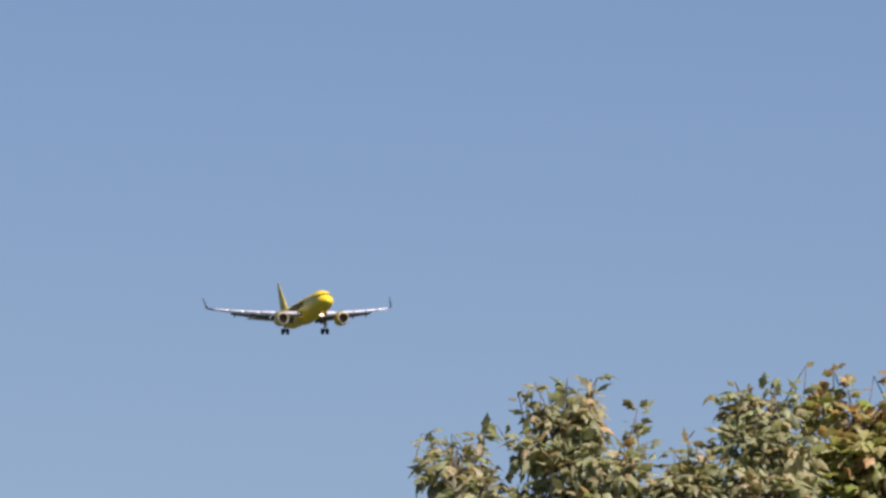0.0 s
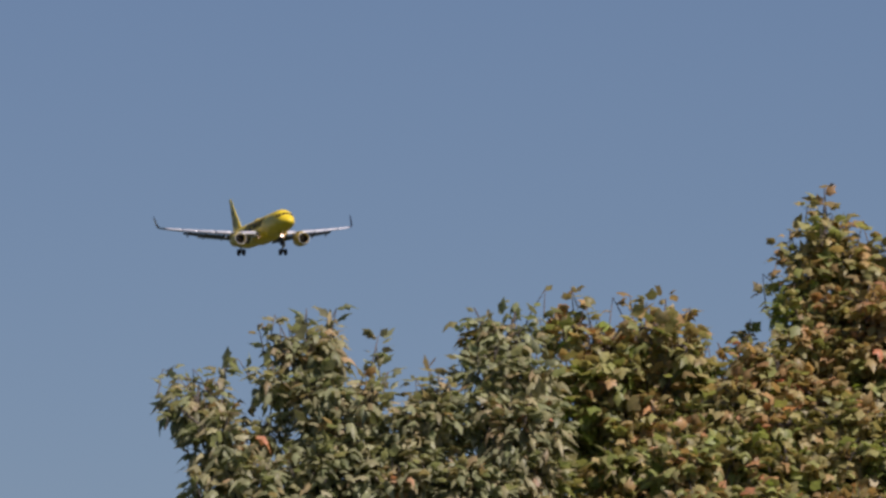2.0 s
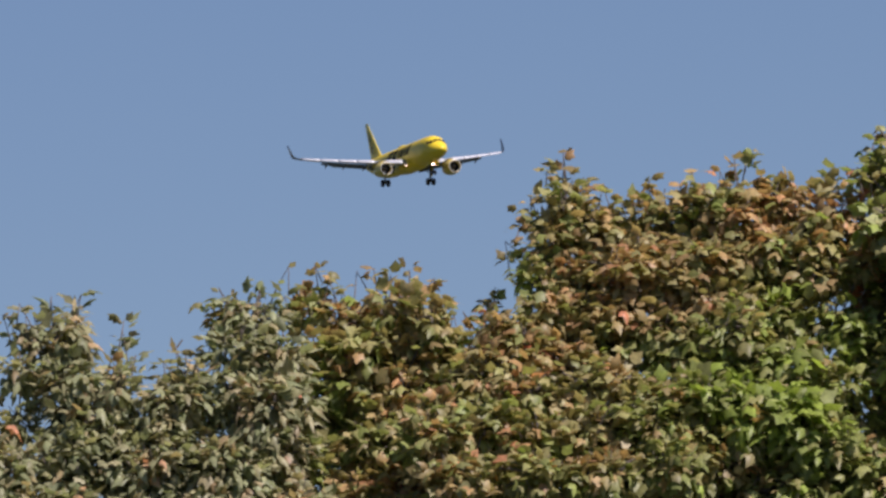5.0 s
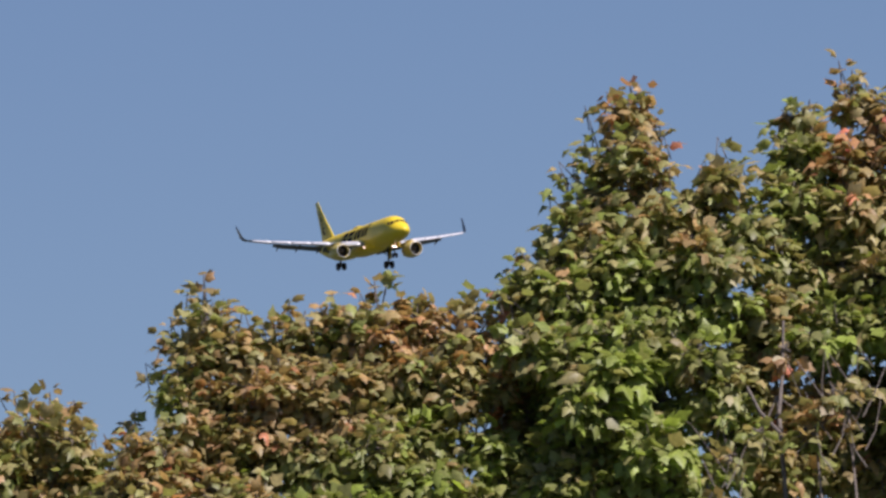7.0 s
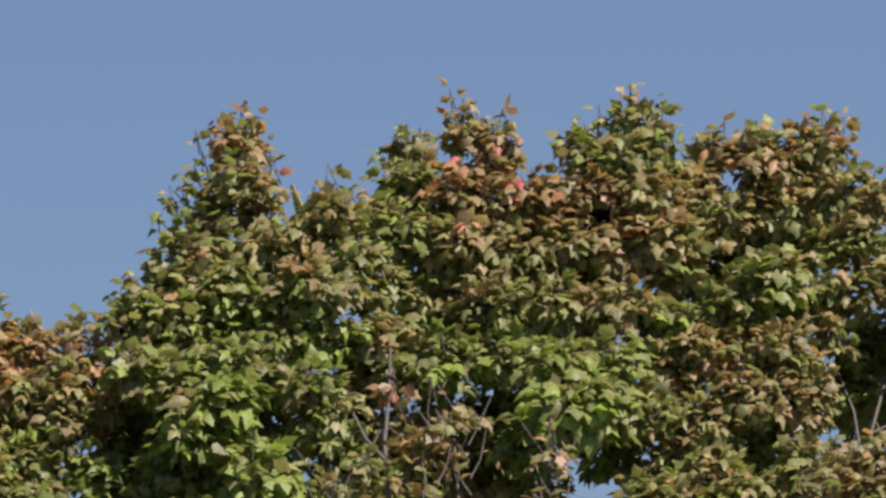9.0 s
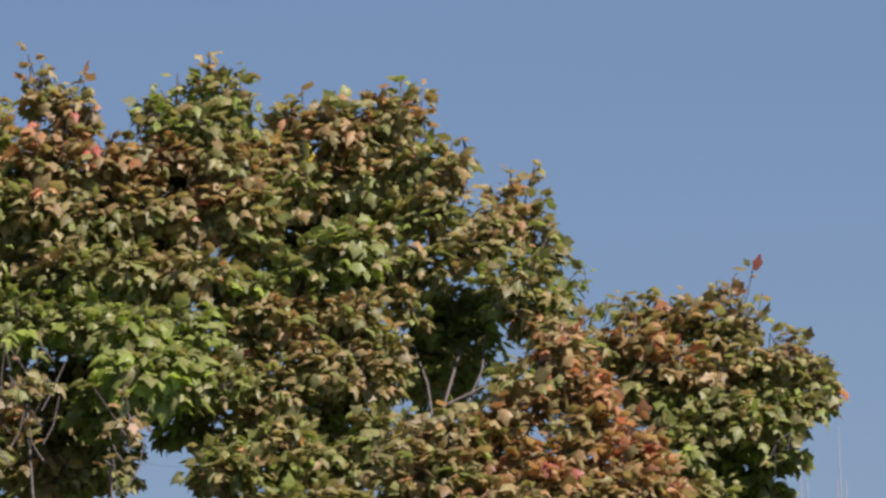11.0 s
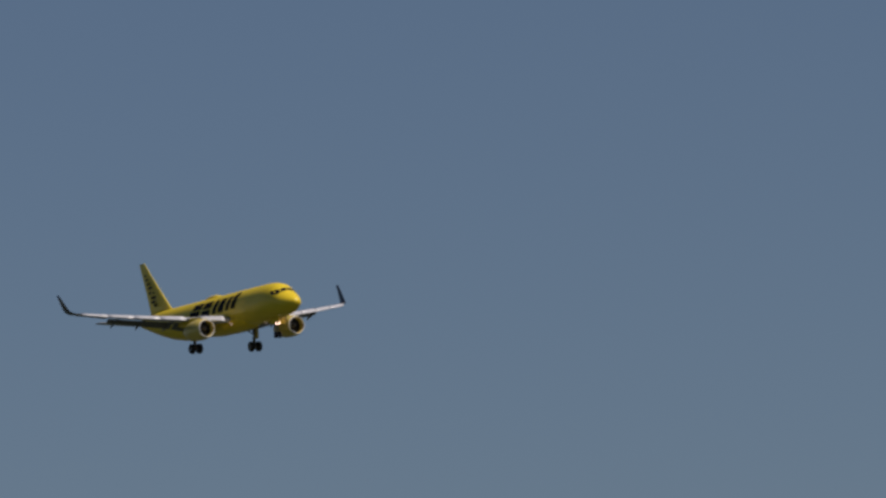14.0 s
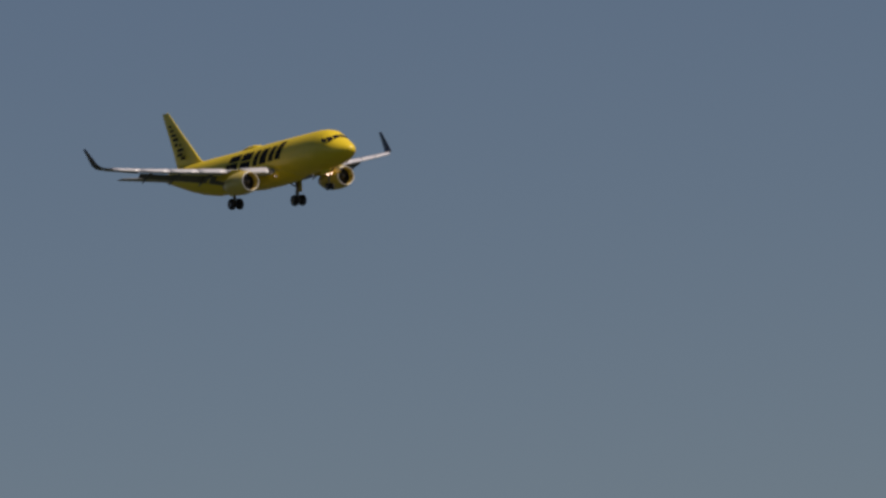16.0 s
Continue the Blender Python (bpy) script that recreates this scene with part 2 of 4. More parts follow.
def build_wing(plane, side):
    ys = [0.8, 1.9, 3.2, 4.8, 6.4, 8.5, 10.8, 13.0, 15.2, 17.0]
    rings = []
    for y in ys:
        le, ch, z = wing_line(y)
        rings.append(wing_section(le - 0.1 * ch, side * y, z, ch * 0.72, np.interp(y, [0, 6, 17], [0.19, 0.15, 0.13])))
    w = part("wing", loft("wing", rings, WING_GREY), plane, "light grey swept wing")
    # slats, drooped ahead of the leading edge
    for y0, y1 in ((2.3, 4.9), (6.5, 9.0), (9.03, 11.6), (11.63, 14.2), (14.23, 16.75)):
        rr = []
        for y in np.linspace(y0, y1, 5):
            le, ch, z = wing_line(y)
            d = 0.13 * ch + 0.18
            rr.append([(le + 0.12 - d * a * 1.15, side * y, z - 0.14 + d * b) for a, b in
                       ((0, -0.12), (0.05, 0.08), (0.25, 0.30), (0.6, 0.52), (1.0, 0.66), (1.0, 0.58), (0.55, 0.30), (0.3, -0.05), (0.12, -0.22))])
        part("slat", loft("slat", rr, SLAT_WHITE), w, "pale drooped leading edge slat")
    # their dark grey carries the shade on their undersides
    # flaps, down behind the wing
    for y0, y1 in ((2.1, 6.3), (6.5, 13.4)):
        rr = []
        for y in np.linspace(y0, y1, 4):
            le, ch, z = wing_line(y)
            rr.append(wing_section(le - 0.80 * ch, side * y, z - 0.10, 0.30 * ch, 0.12, twist=radians(33)))
        part("flap", loft("flap", rr, SHADED_GREY), w, "grey flap, fully lowered")
    rr = []
    for y in (13.5, 15.2, 16.9):
        le, ch, z = wing_line(y)
        rr.append(wing_section(le - 0.79 * ch, side * y, z, 0.21 * ch, 0.12, twist=radians(8)))
    part("aileron", loft("aileron", rr, WING_GREY), w)
    for y in (3.4, 6.9, 9.9, 12.6):
        le, ch, z = wing_line(y)
        ring = []
        for s, r in ((0.0, 0.03), (0.12, 0.14), (0.35, 0.22), (0.6, 0.20), (0.85, 0.12), (1.0, 0.02)):
            L = 0.55 * ch + 0.9
            cx, cz = le - 0.5 * ch - s * L, z - 0.22 - 0.75 * s * s
            ring.append([(cx, side * y + r * 0.7 * math.cos(u), cz + r * math.sin(u)) for u in np.linspace(0, 2 * math.pi, 10, endpoint=False)])
        part("flap_fairing", loft("flap_fairing", ring, SHADED_GREY), w)
    # the upturned tip
    rr = []
    for s in np.linspace(0, 1, 9):
        a = radians(80) * min(1, s * 2.2)
        y = 17.0 + (0.75 * math.sin(a) if s < 0.45 else 0.74 + 0.22 * (s - 0.45) / 0.55)
        le, ch, z = wing_line(17.0)
        zz = z + (0.75 * (1 - math.cos(a)) if s < 0.4545 else 0.62 + 1.85 * (s - 0.4545) / 0.5455)
        cx = le - 0.12 - 2.75 * s ** 1.15
        rr.append(wing_section(cx, side * y, zz, np.interp(s, [0, 0.5, 1], [1.55, 1.15, 0.5]), 0.1, up=(0, -side * math.sin(a), math.cos(a))))
    part("winglet", loft("winglet", rr, DARK_BLUE), w, "dark upturned wing tip")
    can = part("lamp_housing", turned("lamp_housing", [(0.30, 0.11), (0.30, 0.10), (0.0, 0.10), (0.0, 0.11)], SHADED_GREY, caps=False), w, "", pose(-11.9, side * 2.2, -1.7))
    part("landing_light", turned("landing_light", [(0.0, 0.095), (0.04, 0.08), (0.05, 0.01)], LAMP_WARM), w, "lit landing light at the wing root", pose(-11.9, side * 2.2, -1.7))
    return w


def build_engine(plane, side):
    x0, y0, z0 = -10.9, side * 5.75, -2.15
    prof = [(-0.12, 1.00), (-0.35, 1.09), (-0.9, 1.17), (-1.7, 1.20), (-2.6, 1.16), (-3.4, 1.02), (-4.0, 0.86), (-4.02, 0.80), (-3.3, 0.84), (-1.2, 0.86), (-0.6, 0.88), (-0.12, 0.92)]
    ob = part("engine", turned("nacelle", prof, NACELLE, caps=False), plane, "yellow engine nacelle with a bare metal intake", pose(x0, y0, z0))
    part("intake_lip", turned("intake_lip", [(-0.13, 1.005), (-0.04, 0.99), (0.0, 0.955), (-0.03, 0.925), (-0.13, 0.912)], LIP, caps=False), ob, "polished metal intake lip")
    part("fan", turned("fan", [(-0.9, 0.86), (-0.92, 0.3)], FAN, caps=False), ob)
    bl, fc = [], []
    for i in range(22):
        u = 2 * math.pi * i / 22
        k = len(bl)
        for r, w, tw in ((0.28, 0.06, 0.1), (0.84, 0.11, 0.25)):
            for s in (-1, 1):
                a = u + s * w / r * 0.9
                bl.append((-0.80 - s * tw * 0.3, r * math.cos(a), r * math.sin(a)))
        fc.append((k, k + 1, k + 3, k + 2))
    part("fan_blades", mesh_of("fan_blades", bl, fc, FAN, False), ob)
    part("spinner", turned("spinner", [(-0.35, 0.01), (-0.42, 0.1), (-0.6, 0.2), (-0.86, 0.3)], FAN), ob)
    part("core_exhaust", turned("core_exhaust", [(-3.4, 0.62), (-4.2, 0.55), (-4.9, 0.42), (-4.92, 0.36), (-4.3, 0.3)], STEEL, caps=False), ob)
    part("exhaust_cone", turned("exhaust_cone", [(-4.2, 0.33), (-4.9, 0.24), (-5.5, 0.02)], STEEL), ob)
    le, ch, z = wing_line(5.75)
    rr = []
    for x, zb, zt, w in ((-12.2, -1.05, -0.95, 0.05), (-13.0, -1.2, -0.72, 0.17), (-14.4, -1.5, -0.55, 0.2), (-16.2, -1.5, -0.75, 0.17), (-17.6, -1.2, -0.85, 0.04)):
        rr.append([(x, y0 - w, zb), (x, y0 + w, zb), (x, y0 + w * 0.7, zt), (x, y0 - w * 0.7, zt)])
    part("pylon", loft("pylon", rr, YELLOW, smooth=False), plane, "engine pylon")


def build_wheel(parent, at, radius, width):
    w = part("tyre", turned("tyre", [(-width / 2, radius * 0.55), (-width / 2, radius * 0.86), (-width * 0.36, radius * 0.97), (0, radius), (width * 0.36, radius * 0.97), (width / 2, radius * 0.86), (width / 2, radius * 0.55)], RUBBER, "y", 24), parent, "", pose(*at))
    return w


def build_main_gear(plane, side):
    top, y, z = -1.25, side * 3.8, -3.76
    g = part("main_landing_gear", rod("leg", (-17.55, y, top), (-17.55, y, z + 0.1), 0.17, 0.13, STEEL), plane, "lowered main landing gear with two wheels")
    part("axle", rod("axle", (-17.55, y - 0.62, z), (-17.55, y + 0.62, z), 0.09, 0.09, STEEL), g)
    part("side_stay", rod("side_stay", (-17.5, y, -2.4), (-17.4, side * 2.1, -1.5), 0.08, 0.08, STEEL), g)
    part("torque_link", rod("torque_link", (-17.9, y, -2.7), (-17.85, y, -3.4), 0.06, 0.06, STEEL), g)
    part("gear_door", loft("gear_door", [[(-16.9, y + side * 0.25, -1.3), (-16.9, y + side * 0.31, -1.3), (-18.2, y + side * 0.31, -1.3), (-18.2, y + side * 0.25, -1.3)],
                                         [(-17.2, y + side * 0.30, -2.9), (-17.2, y + side * 0.35, -2.9), (-17.95, y + side * 0.35, -2.9), (-17.95, y + side * 0.30, -2.9)]], YELLOW, smooth=False), g, "narrow leg door")
    for s in (-1, 1):
        w = build_wheel(g, (-17.55, y + s * 0.46, z), 0.585, 0.43)
        part("rim", turned("rim", [(-0.12, 0.30), (-0.15, 0.28), (0.15, 0.28), (0.12, 0.30)], STEEL, "y", 16), w, "", pose(0, s * 0.12, 0))


def build_nose_gear(plane):
    x, z = -5.1, -3.78
    g = part("nose_landing_gear", rod("leg", (x + 0.05, 0, -1.85), (x, 0, z + 0.05), 0.11, 0.085, STEEL), plane, "lowered nose landing gear with lit lamps")
    part("axle", rod("axle", (x, -0.34, z), (x, 0.34, z), 0.06, 0.06, STEEL), g)
    part("drag_strut", rod("drag_strut", (x, 0, -2.7), (x + 1.3, 0, -1.95), 0.055, 0.055, STEEL), g)
    for s in (-1, 1):
        w = build_wheel(g, (x, s * 0.25, z), 0.38, 0.22)
        part("rim", turned("rim", [(-0.06, 0.20), (-0.075, 0.18), (0.075, 0.18), (0.06, 0.20)], STEEL, "y", 16), w, "", pose(0, s * 0.07, 0))
        part("gear_door", loft("gear_door", [[(x + 1.5, s * 0.42, -1.92), (x + 1.5, s * 0.46, -1.92), (x - 0.5, s * 0.46, -2.0), (x - 0.5, s * 0.42, -2.0)],
                                             [(x + 1.4, s * 0.66, -2.55), (x + 1.4, s * 0.70, -2.55), (x - 0.3, s * 0.70, -2.6), (x - 0.3, s * 0.66, -2.6)]], YELLOW, smooth=False), g, "open bay door")
        part("taxi_light", turned("taxi_light", [(0, 0.12), (0.05, 0.10), (0.07, 0.01)], LAMP_WARM), g, "lit taxi lamp", pose(x + 0.16, s * 0.17, -2.45))


def build_airliner():
    plane = tagged(new("airliner"), "bright yellow twin-engine airliner with wheels and flaps down", "airplane")
    n = 40
    fine = []
    for (xa, *_), (xb, *_) in zip(STATIONS, STATIONS[1:]):
        k = 4 if xa - xb < 1.6 else 6
        fine += [xa + (xb - xa) * i / k for i in range(k)]
    fine.append(STATIONS[-1][0])
    rings = [[hull(x, 360 * j / n) for j in range(n)] for x in fine]
    body = part("fuselage", loft("fuselage", rings, YELLOW), plane, "yellow painted cabin tube")
    # belly fairing
    rr = []
    for x, w, b in ((-9.4, 0.9, -1.95), (-10.6, 1.5, -2.2), (-12.0, 1.82, -2.40), (-15.0, 1.86, -2.48), (-18.0, 1.84, -2.44), (-20.0, 1.5, -2.25), (-21.8, 0.9, -1.95)):
        rr.append([(x, w * math.cos(u), -0.95 + (b + 0.95) * abs(math.sin(u)) ** 0.8) for u in np.linspace(math.pi, 2 * math.pi, 21)])
    part("belly_fairing", loft("belly_fairing", rr, YELLOW), plane)
    # dome of the antenna on the roof
    rr = []
    for x, w, h in ((-17.3, 0.05, 0.0), (-17.8, 0.45, 0.16), (-18.6, 0.56, 0.29), (-19.6, 0.56, 0.28), (-20.6, 0.4, 0.15), (-21.4, 0.05, 0.0)):
        rr.append([(x, w * math.cos(u), 2.0 + (h + 0.06) * math.sin(u)) for u in np.linspace(0, math.pi, 9)])
    part("antenna_dome", loft("antenna_dome", rr, YELLOW), plane, "yellow antenna dome on the roof")
    # windscreen
    for s in (1, -1):
        def m(a):
            return 90 - s * a
        for q in (((-1.86, 2), (-2.36, 2), (-2.40, 27), (-1.94, 32)), ((-1.96, 36), (-2.42, 31), (-2.80, 47), (-2.24, 59)), ((-2.32, 62), (-2.86, 50), (-3.35, 56), (-3.05, 67))):
            hull_patch("cockpit_window", [(x, m(a)) for x, a in q], GLASS, body, "", 0.015, 5, 5)
    # black marks along the flank: plain slanted blocks, on both sides
    marks = [  # x at the foot, width, foot and head angle above the side line, slant
        (-21.9, 2.3, -4, 20, 0.25), (-21.4, 2.25, 24, 46, 0.3), (-19.2, 2.05, -12, 16, 0.3), (-18.8, 2.05, 20, 45, 0.3), (-16.5, 0.95, -2, 44, 0.65),
        (-15.2, 1.35, -2, 44, 0.65), (-13.4, 0.95, -1, 45, 0.65), (-12.1, 1.1, 0, 54, 0.8)]
    for s in (-1, 1):
        for x, w, a0, a1, sl in marks:
            f = (lambda a: 180 - a) if s < 0 else (lambda a: a)
            hull_patch("flank_mark", [(x, f(a0)), (x + w, f(a0)), (x + w + sl, f(a1)), (x + sl, f(a1))], BLACK, body, "black paint block")
    # tail fin with its black marks
    rr = []
    for z, le, ch in ((1.7, -28.4, 6.1), (2.3, -29.65, 4.95), (4.0, -31.35, 3.7), (6.0, -33.3, 2.4), (7.8, -34.95, 1.35), (7.98, -35.2, 1.0)):
        rr.append([(x, -0.0 + o, z) for x, o in [(p.x, p.y) for p in wing_section(le, 0, 0, ch, 0.11, up=(0, 1, 0))]])
    fin = part("tail_fin", loft("tail_fin", rr, YELLOW), plane, "tall yellow tail fin")
    for s in (-1, 1):
        for z0, z1, u0, u1 in ((2.75, 3.05, 0.44, 0.66), (3.15, 3.45, 0.50, 0.78), (3.65, 3.95, 0.36, 0.70), (4.2, 4.45, 0.34, 0.46), (4.25, 4.6, 0.56, 0.74), (4.85, 5.15, 0.36, 0.72), (5.35, 5.6, 0.36, 0.74), (5.85, 6.1, 0.40, 0.72), (6.35, 6.6, 0.46, 0.66)):
            verts = []
            for z, sh in ((z0, 0.0), (z1, -0.06)):
                le, ch = np.interp(z, [1.7, 2.3, 4, 6, 7.95], [-28.4, -29.65, -31.35, -33.3, -35.05]), np.interp(z, [1.7, 2.3, 4, 6, 7.95], [6.1, 4.95, 3.7, 2.4, 1.2])
                for u in (u0 + sh, (u0 + u1) / 2 + sh, u1 + sh):
                    h = 5 * 0.11 * (0.2969 * math.sqrt(u) - 0.126 * u - 0.3516 * u * u + 0.2843 * u ** 3 - 0.1036 * u ** 4) + 0.03
                    verts.append((le - u * ch, s * (h * ch + 0.02), z))
            part("fin_mark", mesh_of("fin_mark", verts, [(0, 1, 4, 3), (1, 2, 5, 4)], BLACK), fin, "black paint block")
    for s in (-1, 1):
        rr = [wing_section(le, s * y, z, ch, 0.1) for y, le, ch, z in ((0.3, -31.6, 4.3, 0.75), (1.2, -32.3, 3.8, 0.85), (6.1, -35.1, 1.6, 1.35), (6.22, -35.5, 1.1, 1.37))]
        part("tailplane", loft("tailplane", rr, WING_GREY), plane, "grey horizontal tail surface")
        build_wing(plane, s)
        build_engine(plane, s)
        build_main_gear(plane, s)
    build_nose_gear(plane)
    return plane


airliner = build_airliner()

# ---- the trees ----
MAPLE = leaf_material("maple_leaves", [(0.0, (0.250, 0.318, 0.056)), (0.2, (0.206, 0.252, 0.064)), (0.4, (0.236, 0.242, 0.090)), (0.6, (0.296, 0.242, 0.108)), (0.78, (0.360, 0.230, 0.104)), (0.93, (0.410, 0.196, 0.098)), (1.0, (0.560, 0.160, 0.130))])
GREY_GREEN = leaf_material("grey_green_leaves", [(0.0, (0.186, 0.212, 0.104)), (0.3, (0.236, 0.252, 0.134)), (0.5, (0.280, 0.258, 0.142)), (0.75, (0.348, 0.240, 0.130)), (1.0, (0.560, 0.160, 0.130))])

# one leaf, base at the origin, tip along y: a maple blade with five points, folded along its midrib
LEAF = np.array([(0, 0, 0), (0.27, 0.05, -0.06), (0.36, 0.25, -0.04), (0.54, 0.50, -0.14), (0.31, 0.64, -0.06), (0.0, 1.05, -0.28),
                 (-0.31, 0.64, -0.06), (-0.54, 0.50, -0.14), (-0.36, 0.25, -0.04), (-0.27, 0.05, -0.06), (0, 0.40, 0.10)])
LEAF_TRIS = [(10, i, i + 1) for i in range(9)] + [(10, 9, 0)]
UP = np.array((0, 0, 1.0))


def unit(v):
    return v / (np.linalg.norm(v, axis=-1, keepdims=True) + 1e-9)


def leaf_mesh(name, verts, turn, mat):
    """Leaves of eleven points each; turn says how far each has turned from green to red."""
    count = len(verts) // 11
    faces = (np.array(LEAF_TRIS)[None] + 11 * np.arange(count)[:, None, None]).reshape(-1, 3)
    me = bpy.data.meshes.new(name)
    me.vertices.add(len(verts))
    me.vertices.foreach_set("co", verts.ravel())
    me.loops.add(faces.size)
    me.loops.foreach_set("vertex_index", faces.ravel().astype(np.int32))
    me.polygons.add(len(faces))
    me.polygons.foreach_set("loop_start", np.arange(0, faces.size, 3, dtype=np.int32))
    me.attributes.new("turn", "FLOAT", "POINT").data.foreach_set("value", np.repeat(turn, 11).astype(np.float32))
    me.materials.append(mat)
    me.update(calc_edges=True)
    return me


class Maple:
    """A young tree that grows bough by bough. Boughs are planned on a sheet 60 m from the eye; the crown is a dome whose higher masses lie further back."""

    def __init__(self, label, foot, mat, seed, size=0.080, narrow=1.0, girth=0.10, bough=0.011, fork_z=None, single=200, droop=0.0):
        self.rng = np.random.default_rng(seed)
        self.foot, self.mat, self.size, self.narrow, self.single, self.droop = foot, mat, size, narrow, single, droop
        self.girth, self.bough, self.fork_z = girth, bough, fork_z
        self.tree = tagged(new("tree"), label, "tree", "row of young maples")
        self.tree.location = (*foot, 0)
        self.masses, self.twig_v, self.twig_f, self.sprigs = [], [], [], []

    def seat(self, x, z, back):
        y = back + 0.48 * (z - 7.0)
        far = (self.foot[1] + y) / 60
        return np.array((x * far - self.foot[0], y, EYE[2] + (z - EYE[2]) * far)), far

    def twig(self, a, b, r0, r1):
        a, b = np.array(a), np.array(b)
        d = b - a
        u = unit(np.cross(d, (0.3, 1, 0.2)))
        v = unit(np.cross(d, u))
        k = len(self.twig_v)
        for p, r in ((a, r0), (b, r1)):
            for j in range(5):
                w = 2 * math.pi * j / 5
                self.twig_v.append(p + r * (math.cos(w) * u + math.sin(w) * v))
        for j in range(5):
            self.twig_f.append((k + j, k + (j + 1) % 5, k + 5 + (j + 1) % 5, k + 5 + j))

    def sprig(self, tip, out, radius, count, turn, size, hang, rank):
        """Leaves in a rosette round the end of a shoot: flat on the upper shoots, hanging on the flanks of the crown."""
        rng = self.rng
        way = out * 0.5 + UP * 0.6 + rng.normal(0, 0.25, 3)
        self.twig(tip - way * 0.13, tip, 0.004, 0.002)
        w, r = rng.uniform(0, 2 * math.pi, count), radius * np.sqrt(rng.random(count))
        o = np.stack((np.cos(w), np.sin(w), 0 * w), 1)
        at = tip + o * r[:, None] + UP * (rng.normal(0, 0.02, count) - (0.8 + 2.2 * hang) * r * r)[:, None] - way * 0.09 * rng.random((count, 1))
        d = unit(o * 0.65 + out * 0.35 - UP * (0.85 * hang - 0.12 + 1.2 * r[:, None]) + rng.normal(0, 0.30, (count, 3)))
        n = UP * 0.75 + o * 0.25 + out * (0.1 + 0.75 * hang) + rng.normal(0, 0.34, (count, 3))
        s = self.size * size * rng.choice((0.66, 0.84, 1.0, 1.1, 1.22), count) * rng.uniform(0.85, 1.1, count)
        self.sprigs.append((at, d, n, s, np.clip(turn + rng.normal(0, 0.10) + rng.normal(0, 0.07, count), 0, 0.79 if turn < 0.97 else 1), rank + rng.random(count) * 0.1))

    def mass(self, x, z, w, h, turn, back=0.0, size=1.0):
        """A leafy bough of half width w and half height h."""
        rng = self.rng
        c, far = self.seat(x, z, back + rng.normal(0, 0.05))
        rad = np.array((w, 0.36 * (w + h), h)) * far
        self.masses.append((c, rad))
        deep = back > 0.45
        tips, want = [], int((150 if deep else 250) * (rad[0] * rad[2] + rad[1] * (rad[0] + rad[2]) * 0.5) * 3 + 5)
        for _ in range(want * 4):
            d = unit(rng.normal(0, 1, 3))
            reach = 1.0 - 0.5 * rng.random() ** 1.7 + 0.22 * noise.noise(Vector(d * 2.3) + Vector((x, z, 1.7)))
            tip = c + d * rad * reach
            if all(((tip - q[0]) ** 2).sum() > 0.0048 for q in tips):
                tips.append((tip, d, reach))
            if len(tips) >= want:
                break
        for tip, d, reach in tips:
            hang = min(1.0, max(0.0, 0.34 - 0.42 * d[2] - 0.5 * (turn - 0.3) + self.droop + 0.22 * rng.normal()))
            self.sprig(tip, d, rng.uniform(0.05, 0.10), int(rng.integers(8, 15)), turn + 0.05 * d[2], size, hang, reach - d[1] - back)
        for _ in range(int(5 + 60 * rad[0] * rad[2])):
            d = unit(rng.normal(0, 1, 3))
            self.twig(c, c + d * rad * 0.9, 0.007, 0.003)

    def shoot(self, x, z, length, lean, turn, leafy=1.0):
        """A thin shoot that stands out of the crown, its leaves in loose whorls."""
        rng = self.rng
        tip, far = self.seat(x, z, rng.normal(0, 0.06))
        way = unit(np.array((lean, rng.normal(0, 0.15), 1.0)))
        root = tip - way * (length + 0.10)
        bend = (root + tip) / 2 + rng.normal(0, 0.012, 3)
        self.twig(root, bend, 0.005, 0.004)
        self.twig(bend, tip, 0.004, 0.002)
        steps = max(2, round(length / 0.05 * min(1.0, leafy + 0.2)))
        for k in range(steps):
            s = k / (steps - 1)
            p = root + (tip - root) * (0.25 + 0.75 * s)
            self.sprig(p, UP, 0.060 - 0.022 * s, max(1, round(leafy * rng.uniform(5.5, 9.0))), turn, 0.92, 0.25, 2.2 + s)

    def stem(self, *points, r=0.012):
        """A bare branch through places on the sheet."""
        at = [self.seat(x, z, back)[0] for x, z, back in points]
        for k, (a, b) in enumerate(zip(at, at[1:])):
            self.twig(a, b, r * (1 - 0.6 * k / len(at)), r * (1 - 0.6 * (k + 1) / len(at)))

    def finish(self):
        rng, tree = self.rng, self.tree
        low = min(c[2] - rad[2] for c, rad in self.masses)
        cx = sum(c[0] for c, _ in self.masses) / len(self.masses)
        # trunk with a slight bend
        fork = Vector((cx, 0, self.fork_z or low - 0.5))
        rings, n = [], 12
        for s in np.linspace(0, 1, 9):
            c = Vector((fork.x * s ** 1.5 + 0.04 * math.sin(5 * s), 0.05 * math.sin(4 * s + 1), fork.z * s))
            r = self.girth * (1 - 0.5 * s + 0.8 * max(0, 0.12 - s) / 0.12)
            rings.append([c + Vector((r * math.cos(2 * math.pi * j / n), r * math.sin(2 * math.pi * j / n), 0)) for j in range(n)])
        part("trunk", loft("trunk", rings, BARK), tree, "grey-brown trunk")
        f = np.array((fork.x + 0.04 * math.sin(5), 0.05 * math.sin(5), fork.z))
        # each bough grows out of the nearest one below it, the lowest ones out of the fork
        for c, rad in self.masses:
            below = [q for q, _ in self.masses if q[2] < c[2] - 0.12]
            f0 = min(below, key=lambda q: ((q - c) ** 2).sum()) if below else f
            thick = self.bough * (0.45 if below else 1.0) * min(1.0, max(0.35, (9.0 - c[2]) / 2))
